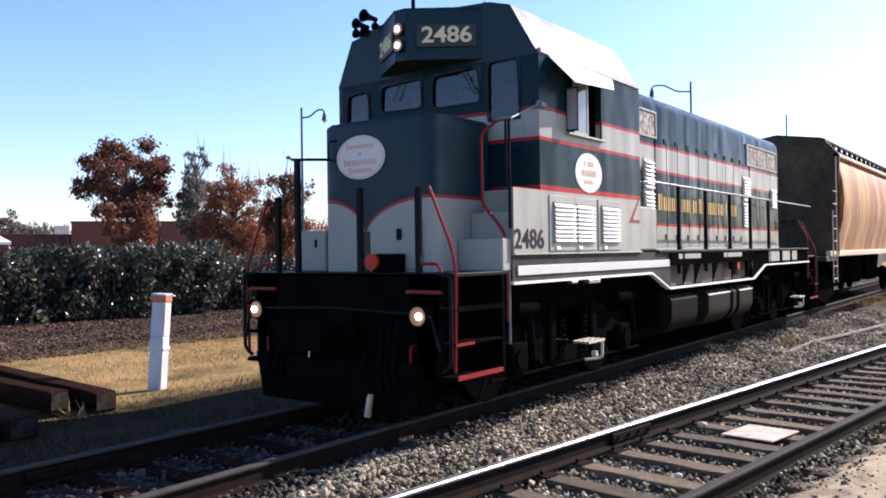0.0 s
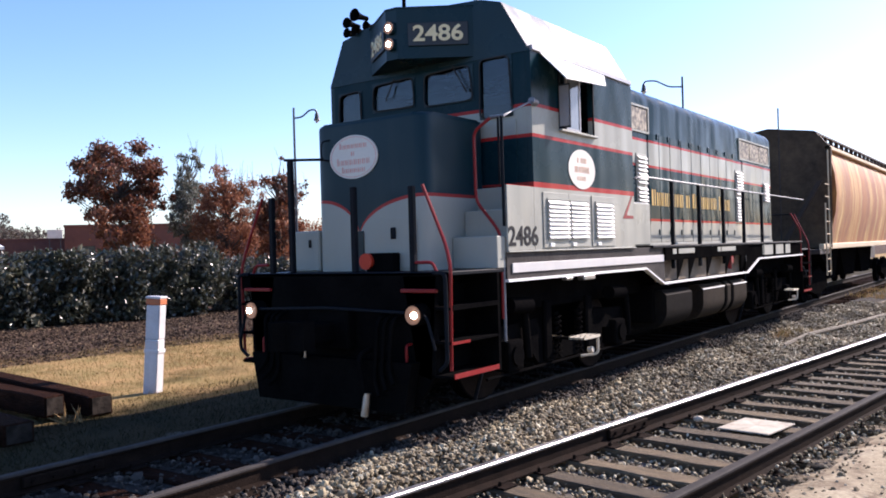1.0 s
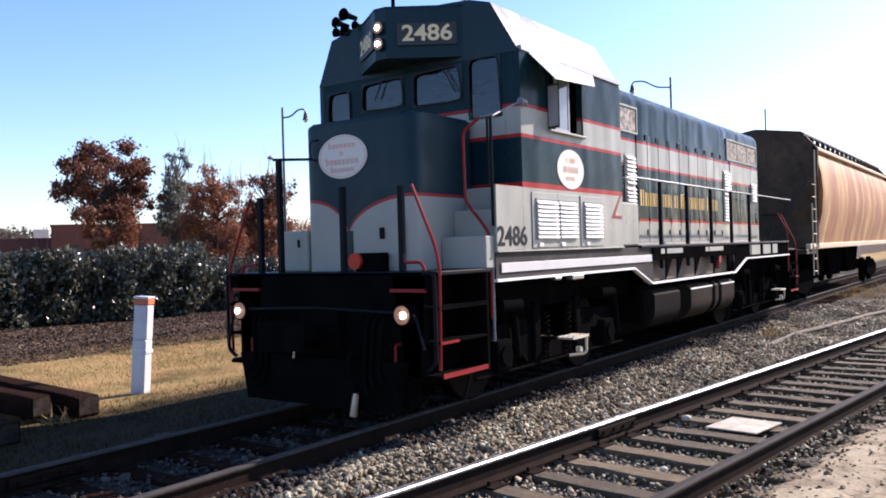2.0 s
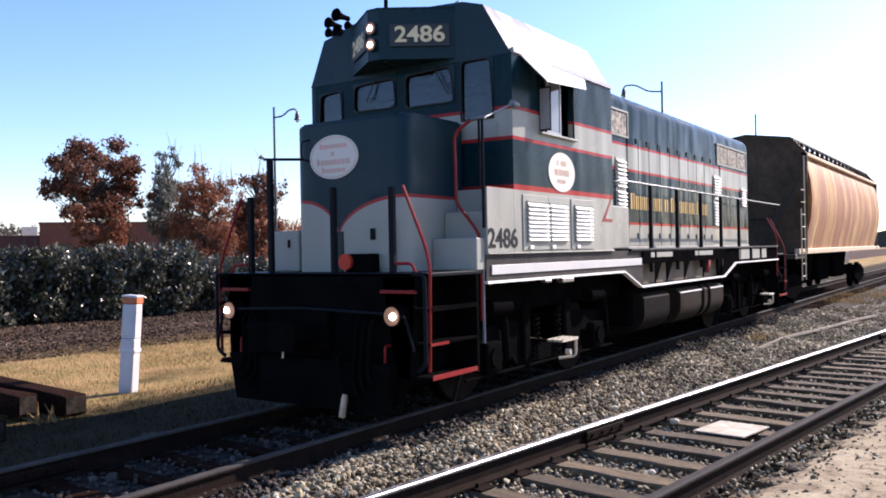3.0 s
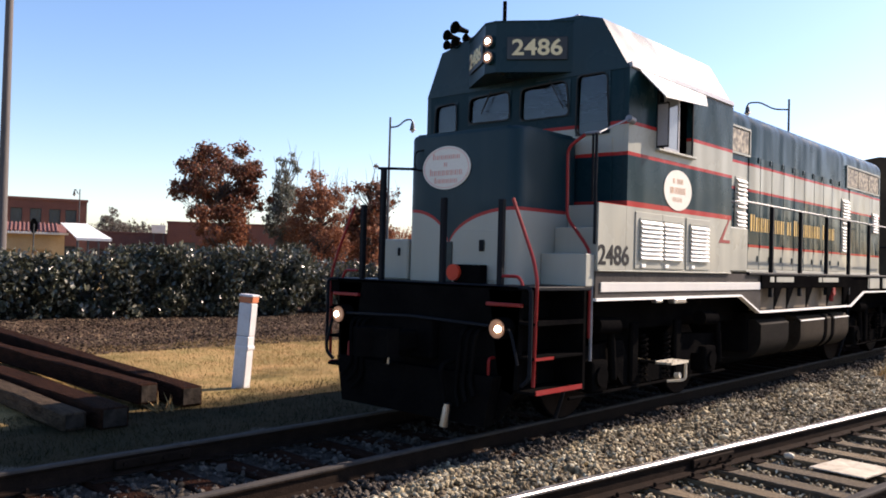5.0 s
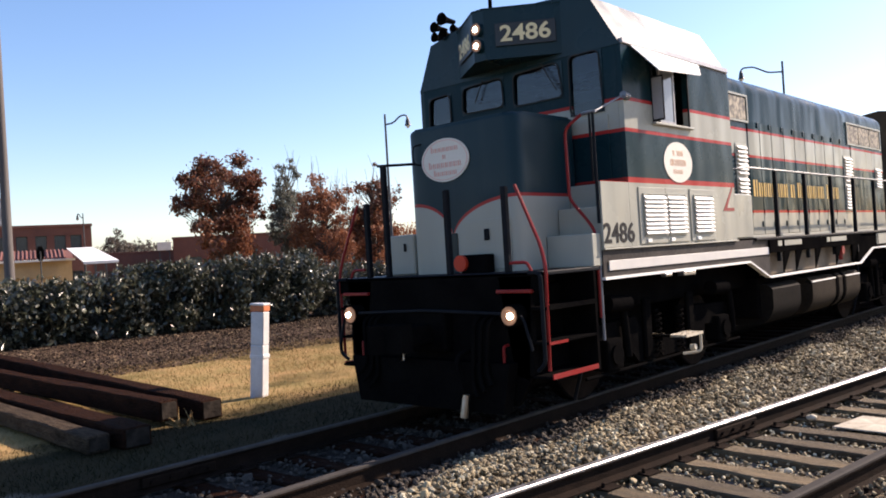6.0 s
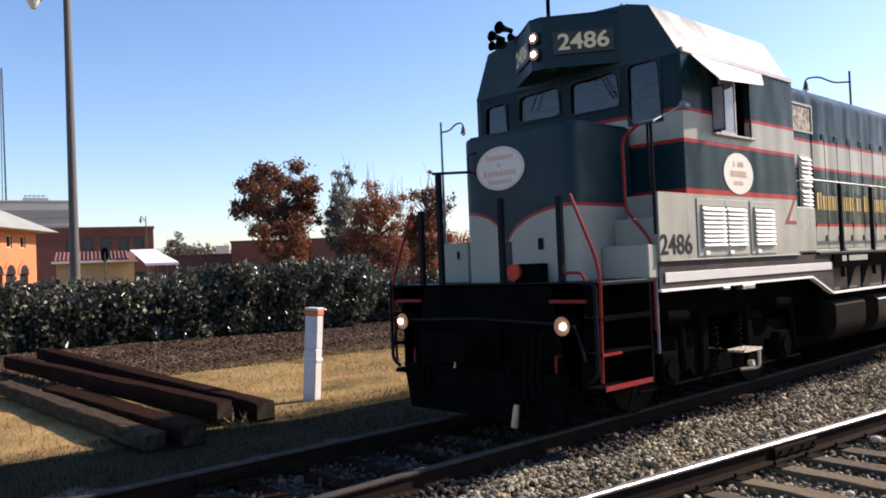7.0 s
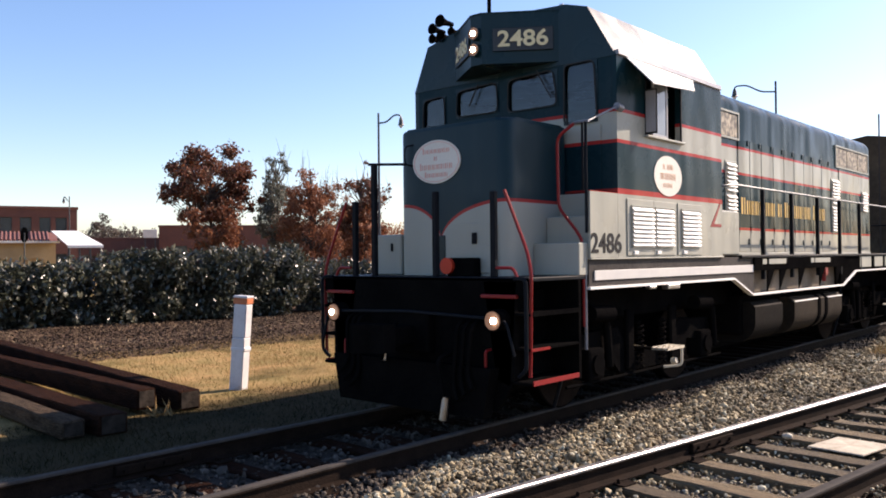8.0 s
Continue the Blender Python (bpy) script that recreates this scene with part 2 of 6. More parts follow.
def add_box(bm, a, b, bev=0.0, turn=None):
    lo, hi = Vector([min(p, q) for p, q in zip(a, b)]), Vector([max(p, q) for p, q in zip(a, b)])
    m = Matrix.Translation((lo + hi) / 2) @ Matrix.Diagonal((*(hi - lo), 1))
    if turn:
        m = turn @ m
    vs = bmesh.ops.create_cube(bm, size=1, matrix=m)["verts"]
    if bev:
        es = list({e for v in vs for e in v.link_edges})
        bmesh.ops.bevel(bm, geom=es, offset=bev, segments=2 if bev > 0.02 else 1, affect="EDGES", profile=0.6)
    return bm


def box(a, b, bev=0.0, turn=None):
    return add_box(bmesh.new(), a, b, bev, turn)


def add_prism(bm, pts, lo, hi, axis):
    """Extrude a closed outline. axis x: pts are (y, z); y: (x, z); z: (x, y)."""
    def at(p, d):
        return {"x": (d, p[0], p[1]), "y": (p[0], d, p[1]), "z": (p[0], p[1], d)}[axis]
    a = [bm.verts.new(at(p, lo)) for p in pts]
    b = [bm.verts.new(at(p, hi)) for p in pts]
    bm.faces.new(a)
    bm.faces.new(list(reversed(b)))
    for i in range(len(pts)):
        j = (i + 1) % len(pts)
        bm.faces.new((a[i], a[j], b[j], b[i]))
    return bm


def add_prism_ring(outer, inner, lo, hi, axis):
    """A flat ring between two outlines with the same number of points."""
    bm = bmesh.new()
    def at(p, d):
        return {"x": (d, p[0], p[1]), "y": (p[0], d, p[1]), "z": (p[0], p[1], d)}[axis]
    loops = [[bm.verts.new(at(p, d)) for p in pts] for pts, d in ((outer, lo), (inner, lo), (inner, hi), (outer, hi))]
    n = len(outer)
    for k in range(4):
        a, b = loops[k], loops[(k + 1) % 4]
        for i in range(n):
            bm.faces.new((a[i], a[(i + 1) % n], b[(i + 1) % n], b[i]))
    return bm


def prism(pts, lo, hi, axis):
    return add_prism(bmesh.new(), pts, lo, hi, axis)


def add_tube(bm, pts, r, seg=8, r_end=None):
    """A round bar through the points, with mitred bends."""
    pts = [Vector(p) for p in pts]
    rings = []
    side = None
    for i, p in enumerate(pts):
        d = (pts[min(i + 1, len(pts) - 1)] - pts[max(i - 1, 0)]).normalized()
        if side is None:
            side = d.orthogonal().normalized()
        side = (side - d * side.dot(d)).normalized()
        up = d.cross(side)
        k = r if r_end is None else r + (r_end - r) * i / (len(pts) - 1)
        rings.append([bm.verts.new(p + k * (math.cos(a) * side + math.sin(a) * up)) for a in [2 * math.pi * j / seg for j in range(seg)]])
    for q, s in zip(rings, rings[1:]):
        for j in range(seg):
            bm.faces.new((q[j], q[(j + 1) % seg], s[(j + 1) % seg], s[j]))
    bm.faces.new(list(reversed(rings[0])))
    bm.faces.new(rings[-1])
    return bm


def tube(pts, r, seg=8, r_end=None):
    return add_tube(bmesh.new(), pts, r, seg, r_end)


def rounded(pts, r, n=4):
    """Round the inner corners of a polyline."""
    pts = [Vector(p) for p in pts]
    out = [pts[0]]
    for a, b, c in zip(pts, pts[1:], pts[2:]):
        p, q = b + (a - b).normalized() * r, b + (c - b).normalized() * r
        out += [p.lerp(b, k / n).lerp(b.lerp(q, k / n), k / n) for k in range(n + 1)]
    return out + [pts[-1]]


def add_wall(bm, axis, lo, hi, rect, holes):
    """A slab with rectangular openings. axis x: rect is (y0, y1, z0, z1); y: (x0, x1, z0, z1)."""
    us = sorted({rect[0], rect[1], *[h[i] for h in holes for i in (0, 1)]})
    vs = sorted({rect[2], rect[3], *[h[i] for h in holes for i in (2, 3)]})
    for u0, u1 in zip(us, us[1:]):
        for v0, v1 in zip(vs, vs[1:]):
            cu, cv = (u0 + u1) / 2, (v0 + v1) / 2
            if any(h[0] < cu < h[1] and h[2] < cv < h[3] for h in holes):
                continue
            if axis == "x":
                add_box(bm, (lo, u0, v0), (hi, u1, v1))
            else:
                add_box(bm, (u0, lo, v0), (u1, hi, v1))
    bmesh.ops.remove_doubles(bm, verts=bm.verts, dist=0.0005)
    seen = {}
    for fc in bm.faces:
        seen.setdefault(tuple(round(x, 3) for x in fc.calc_center_median()), []).append(fc)
    dup = [fc for fs in seen.values() if len(fs) > 1 for fc in fs]
    bmesh.ops.delete(bm, geom=dup, context="FACES_ONLY")
    return bm


def frame_ring(axis, at, depth, rect, w):
    """A rectangular frame round an opening."""
    u0, u1, v0, v1 = rect
    return add_wall(bmesh.new(), axis, at, at + depth, (u0 - w, u1 + w, v0 - w, v1 + w), [rect])


def ellipse(cu, cv, ru, rv, n=40):
    return [(cu + ru * math.cos(2 * math.pi * i / n), cv + rv * math.sin(2 * math.pi * i / n)) for i in range(n)]


def lettering(name, text, size, m, mat, parent, label, stretch=1.0):
    cu = bpy.data.curves.new(name, "FONT")
    cu.body, cu.size, cu.extrude, cu.align_x, cu.align_y, cu.offset = text, size, 0.003, "CENTER", "CENTER", 0.005
    tmp = bpy.data.objects.new(name, cu)
    scene.collection.objects.link(tmp)
    bpy.context.view_layer.update()
    me = bpy.data.meshes.new_from_object(tmp.evaluated_get(bpy.context.evaluated_depsgraph_get()))
    bpy.data.objects.remove(tmp)
    me.transform(m @ Matrix.Diagonal((stretch, 1, 1, 1)))
    me.materials.clear()
    me.materials.append(mat)
    return tagged(attach(new(name, me), parent), label)


def scatter(name, shapes, pos, size, mat, label, category, flat=0.5, seed=1, kind="stuff", tilt=1.0, parent=None):
    """Joins many small pieces, each a turned and scaled copy of one of the shapes (verts, faces)."""
    rng = np.random.default_rng(seed)
    verts, faces, base = [], [], 0
    n = len(pos)
    ang = rng.uniform(0, 2 * math.pi, n)
    tx, ty = rng.normal(0, tilt * 0.4, n), rng.normal(0, tilt * 0.4, n)
    pick = rng.integers(0, len(shapes), n)
    for k in range(len(shapes)):
        idx = np.nonzero(pick == k)[0]
        if not len(idx):
            continue
        v, f = np.array(shapes[k][0], float), np.array(shapes[k][1], int)
        ca, sa = np.cos(ang[idx]), np.sin(ang[idx])
        cx, sx, cy, sy = np.cos(tx[idx]), np.sin(tx[idx]), np.cos(ty[idx]), np.sin(ty[idx])
        p = v[None] * size[idx][:, None, None]
        x, y, z = p[..., 0], p[..., 1], p[..., 2]
        y, z = y * cx[:, None] - z * sx[:, None], y * sx[:, None] + z * cx[:, None]
        x, z = x * cy[:, None] + z * sy[:, None], -x * sy[:, None] + z * cy[:, None]
        x, y = x * ca[:, None] - y * sa[:, None], x * sa[:, None] + y * ca[:, None]
        w = np.stack([x, y, z], -1) + pos[idx][:, None, :]
        verts.append(w.reshape(-1, 3))
        faces.append((f[None] + (np.arange(len(idx)) * len(v))[:, None, None] + base).reshape(-1, f.shape[1]))
        base += len(idx) * len(v)
    me = bpy.data.meshes.new(name)
    verts = np.concatenate(verts)
    me.from_pydata(verts.tolist(), [], [tuple(q) for fs in faces for q in fs.tolist()])
    me.materials.append(mat)
    ob = new(name, me)
    if parent is not None:
        return tagged(attach(ob, parent), label, kind=kind)
    return tagged(ob, label, category, "", kind)


def stone_shapes(count, seed):
    rng = np.random.default_rng(seed)
    out = []
    for _ in range(count):
        bm = bmesh.new()
        bmesh.ops.create_icosphere(bm, subdivisions=1, radius=0.5)
        sc = rng.uniform(0.6, 1.2, 3) * (1, 1, 0.7)
        v = [[c * s * q for c, s in zip(p.co, sc)] for p, q in zip(bm.verts, rng.uniform(0.75, 1.15, 42))]
        out.append((v, [[q.index for q in fc.verts] for fc in bm.faces]))
        bm.free()
    return out


LEAF = [([(-0.5, 0, 0), (0, -0.26, 0.06), (0.5, 0, -0.05), (0, 0.26, 0.06)], [(0, 1, 2), (0, 2, 3)]),
        ([(-0.5, 0, 0), (0.05, -0.3, 0.02), (0.5, 0, 0.08), (0.05, 0.3, -0.04)], [(0, 1, 2), (0, 2, 3)])]
BLADE = [([(-0.05, 0, 0), (0.05, 0, 0), (0.12, 0.1, 1.0)], [(0, 1, 2)]), ([(0, -0.05, 0), (0, 0.05, 0), (-0.2, 0.15, 0.8)], [(0, 1, 2)])]
CHIP = [([(-0.5, -0.2, 0), (0.5, -0.2, 0), (0.5, 0.2, 0), (-0.5, 0.2, 0), (-0.3, 0, 0.25), (0.35, 0.05, 0.2)],
         [(0, 1, 5), (0, 5, 4), (1, 2, 5), (2, 3, 4), (2, 4, 5), (3, 0, 4)])]


def screen_material():
    """Dusty wire screen, with caught leaves and light painted in as pale blotches."""
    m, t, p = nodes_of("dusty_lit_screen")
    n = ramp(t, noise_at(t, 14, 4), 0.42, 0.62)
    fine = ramp(t, noise_at(t, 90, 2), 0.4, 0.6)
    c = mix_col(t, n, (0.05, 0.042, 0.03), (0.42, 0.36, 0.26))
    c = mix_col(t, math_node(t, "MULTIPLY", fine, 0.35), c, (0.02, 0.02, 0.018))
    t.links.new(c, p.inputs["Base Color"])
    p.inputs["Roughness"].default_value = 0.6
    return m


M_SCREEN = screen_material()

# ---- the locomotive ----
XC, XR, XL = -5.845, -4.37, -7.32
loco = thing("locomotive", (XC, 13.5, 0), "dark green and grey diesel road-switcher locomotive with red stripes", "locomotive")


def mirror_x(x):
    return 2 * XC - x


def both(x):
    return ((x, 1), (mirror_x(x), -1))


# frame, sills, walkways
part("underframe", box((-6.9, 6.3, 0.95), (-4.8, 20.8, 1.33), 0.03), M_BLACK, loco)
SILL = [(7.14, 1.35), (10.76, 1.35), (11.42, 1.11), (15.65, 1.11), (16.45, 1.35), (20.0, 1.35), (20.0, 1.63), (7.14, 1.63)]
EDGE = [(7.12, 1.325), (10.77, 1.325), (11.43, 1.085), (15.66, 1.085), (16.46, 1.325), (20.05, 1.325),
        (20.05, 1.352), (16.445, 1.352), (15.645, 1.112), (11.42, 1.112), (10.76, 1.352), (7.12, 1.352)]
for x, s in both(XR):
    sill = part("side_sill", prism([q for q in SILL[:2]] + [(11.42, 1.11), (11.5, 1.11), (11.5, 1.63), (7.14, 1.63)], x - s * 0.05, x - s * 0.02, "x"), M_DARKSILL, loco, "dusty dark grey sill")
    part("deck_edge", box((x - s * 0.03, 7.14, 1.628), (x + s * 0.012, 10.42, 1.643), 0.003), M_GREY, sill, "thin pale edge of the deck")
    part("rear_sill", prism([(15.6, 1.11), (15.65, 1.11), (16.45, 1.35), (20.0, 1.35), (20.0, 1.63), (15.6, 1.63)], x - s * 0.05, x - s * 0.02, "x"), M_BLACK, loco)
    part("centre_flange", box((x - s * 0.17, 11.5, 1.09), (x - s * 0.06, 15.6, 1.112)), M_BLACK, sill)
    part("sill_edge", prism(EDGE, x - s * 0.06, x + s * 0.01, "x"), M_WHITE, sill, "white painted bottom edge of the sill")
    part("sill_band", box((x - s * 0.018, 7.23, 1.415), (x - s * 0.005, 11.46, 1.515), 0.003), M_BAND, sill, "long white stripe along the sill")
    part("centre_panel", box((x - s * 0.18, 11.5, 1.115), (x - s * 0.15, 15.62, 1.60)), M_SILL, sill, "dusty beige panel under the walkway")
    part("walkway", box((x - s * 0.6, 11.0, 1.615), (x + s * 0.015, 20.0, 1.652), 0.006), M_DARK, loco)
    part("walkway_edge", box((x - s * 0.015, 11.46, 1.43), (x + s * 0.012, 15.7, 1.612), 0.005), M_BLACK, loco)
    for y0, y1 in ((11.75, 11.9), (12.0, 12.7), (13.85, 14.0), (14.05, 14.85)):
        part("marking_plate", box((x + s * 0.014, y0, 1.52), (x + s * 0.02, y1, 1.595)), M_GREY, loco, "small pale plate on the walkway edge")
    for y in (11.95, 12.45, 13.3, 14.3, 15.2):
        br = prism([(y, 1.43), (y + 0.34, 1.43), (y + 0.29, 1.43), (y + 0.05, 1.17), (y + 0.05, 1.43), (y + 0.03, 1.43), (y + 0.03, 1.12), (y, 1.12)], x - s * 0.006, x + s * 0.008, "x")
        part("bracket", br, M_BLACK, loco)
    for y0, y1 in ((16.75, 17.5), (17.75, 18.35), (18.55, 18.95)):
        part("rear_sill_panel", box((x - s * 0.018, y0, 1.40), (x - s * 0.006, y1, 1.60)), M_GREY, loco)
    part("lifting_lug", box((x - s * 0.04, 8.75, 1.27), (x + s * 0.05, 9.05, 1.33), 0.01), M_STEEL, loco)
    part("lifting_lug", box((x - s * 0.04, 8.35, 1.285), (x + s * 0.03, 8.5, 1.325), 0.01), M_STEEL, loco)

valve = part("drain_valve", tube([(XR - 0.02, 14.62, 1.2), (XR - 0.02, 14.62, 1.42)], 0.035, 8), M_RED, loco, "small red valve", True)
part("valve_wheel", tube([(XR + 0.01, 14.62, 1.36), (XR + 0.03, 14.62, 1.36)], 0.07, 12), M_RED, valve)

# fuel tank and air reservoir between the trucks
TANK = [(-4.50, 0.98), (-4.42, 0.91)] + [(-4.72 + 0.30 * math.cos(a), 0.70 - 0.30 * math.sin(a)) for a in [math.pi / 16 * k for k in range(0, 9)]]
TANK = TANK + [(mirror_x(x), z) for x, z in reversed(TANK)]
M_TANK = surface("dull_dark_tank", (0.007, 0.006, 0.006), (0.020, 0.018, 0.015), 0.7, 0, 2, 20, 0.2, spec=0.02)
tank = part("fuel_tank", prism(TANK, 13.25, 15.7, "y"), M_FUEL, loco, "dusty brown-grey fuel tank", True)
for y in (14.38, 14.75):
    part("tank_strap", prism([(x + (0.012 if x > XC else -0.012), z) for x, z in TANK], y, y + 0.13, "y"), M_BLACK, tank)
# White strips paint the light along the tank's upper edge.
part("tank_lit_edge", box((-4.52, 13.25, 0.905), (-4.415, 14.38, 0.925)), M_WHITE, tank)
part("tank_lit_edge", box((-4.52, 14.9, 0.905), (-4.415, 15.7, 0.925)), M_WHITE, tank)
part("battery_box", box((-7.10, 11.55, 0.50), (-4.60, 13.1, 1.08), 0.04), M_BLACK, loco)
part("side_tank", prism(TANK, 11.62, 12.72, "y"), M_TANK, loco, "dull dark grey side tank", True)


# trucks
def truck(yc, y_list):
    tr = part("truck", box((-6.5, yc - 0.5, 0.45), (-5.2, yc + 0.5, 0.95), 0.05), M_BLACK, loco)
    fr = [(yc - 1.95, 0.62), (yc - 1.75, 0.82), (yc - 0.75, 0.86), (yc - 0.55, 0.55), (yc + 0.55, 0.55), (yc + 0.75, 0.86),
          (yc + 1.75, 0.82), (yc + 1.95, 0.62), (yc + 1.55, 0.55), (yc + 1.0, 0.60), (yc + 0.72, 0.34), (yc - 0.72, 0.34), (yc - 1.0, 0.60), (yc - 1.55, 0.55)]
    for x, s in both(-4.74):
        part("side_frame", prism(fr, x - s * 0.07, x + s * 0.07, "x"), M_BLACK, tr)
        for y in y_list:
            part("journal_box", box((x - s * 0.05, y - 0.16, 0.34), (x + s * 0.17, y + 0.16, 0.68), 0.04), M_BLACK, tr)
            part("axle_cap", tube([(x + s * 0.16, y, 0.51), (x + s * 0.20, y, 0.51)], 0.11, 16), M_BLACK, tr, smooth=True)
            part("shock_absorber", tube([(x + s * 0.13, y + 0.32, 0.45), (x + s * 0.13, y + 0.26, 0.98)], 0.045, 10), M_BLACK, tr, smooth=True)
        for k in range(3):
            for dy in (-0.28, 0.28):
                part("coil_spring", tube([(x + s * 0.08 + 0.04 * math.cos(a), yc + dy + 0.06 * math.sin(a), 0.36 + 0.18 * k + a * 0.0095) for a in [j * 0.8 for j in range(24)]], 0.014, 5), M_BLACK, tr)
        part("swing_hanger", box((x + s * 0.06, yc - 0.62, 0.36), (x + s * 0.12, yc - 0.46, 1.05), 0.02), M_BLACK, tr)
        part("swing_hanger", box((x + s * 0.06, yc + 0.46, 0.36), (x + s * 0.12, yc + 0.62, 1.05), 0.02), M_BLACK, tr)
        for dy in (-1.55, 0.95):
            cyl = part("brake_cylinder", tube([(x + s * 0.19, yc + dy, 1.06), (x + s * 0.19, yc + dy + 0.42, 1.04)], 0.09, 14), M_BLACK, tr, smooth=True)
            # Grey end cap puts the tip's glint into colour.
            part("cap", tube([(x + s * 0.19, yc + dy + 0.42, 1.04), (x + s * 0.19, yc + dy + 0.455, 1.038)], 0.075, 14, 0.05), M_PIPE, cyl, "end cap in grey for the lit tip", True)
        part("brake_rod", tube([(x + s * 0.12, yc - 1.9, 0.32), (x + s * 0.12, yc + 1.9, 0.32)], 0.018, 6), M_BLACK, tr)
        part("sand_pipe", tube(rounded([(x + s * 0.1, yc - 1.78, 1.1), (x + s * 0.16, yc - 1.9, 0.7), (x + s * 0.02, yc - 1.98, 0.12)], 0.1), 0.02, 6), M_DARK, tr)
    for y in y_list:
        for x, s in both(-5.10):
            w = part("wheel", tube([(x + s * 0.07, y, 0.508), (x - s * 0.075, y, 0.508)], 0.508, 36), M_BLACK, tr, smooth=True)
            part("wheel_rim", tube([(x + s * 0.078, y, 0.508), (x + s * 0.07, y, 0.508)], 0.49, 36), M_RAIL, w, smooth=True)
            part("wheel_hub", tube([(x + s * 0.12, y, 0.508), (x + s * 0.05, y, 0.508)], 0.15, 20), M_BLACK, w, smooth=True)
        part("axle", tube([(-6.6, y, 0.508), (-5.1, y, 0.508)], 0.09, 12), M_BLACK, tr, smooth=True)
    return tr


front_truck = truck(8.95, (7.58, 10.32))
rear_truck = truck(18.15, (16.78, 19.52))
for y0, y1 in ((8.46, 8.88), (18.4, 18.82)):
    st = part("truck_step", box((-4.400, y0, 0.60), (-4.200, y0 + 0.025, 0.622)), M_TAN, loco, "worn bare steel grating step")
    for k in range(4):
        part("grating_bar", box((-4.400 + 0.062 * k, y0, 0.598), (-4.385 + 0.062 * k, y1, 0.628)), M_TAN, st)
    for k in range(1, 4):
        part("grating_bar", box((-4.400, y0 + 0.13 * k, 0.60), (-4.200, y0 + 0.13 * k + 0.02, 0.626)), M_TAN, st)
    part("step_hanger", tube(rounded([(-4.220, y1 - 0.03, 0.60), (-4.220, y1 - 0.03, 0.40), (-4.380, y1 - 0.16, 0.38)], 0.05), 0.017, 6), M_TAN, st)
    part("step_hanger", box((-4.75, y0 + 0.2, 0.57), (-4.38, y0 + 0.3, 0.597)), M_BLACK, st)
    part("step_knob", tube([(-4.300, y1 - 0.12, 0.45), (-4.240, y1 - 0.12, 0.46)], 0.035, 10), M_TAN, st, smooth=True)


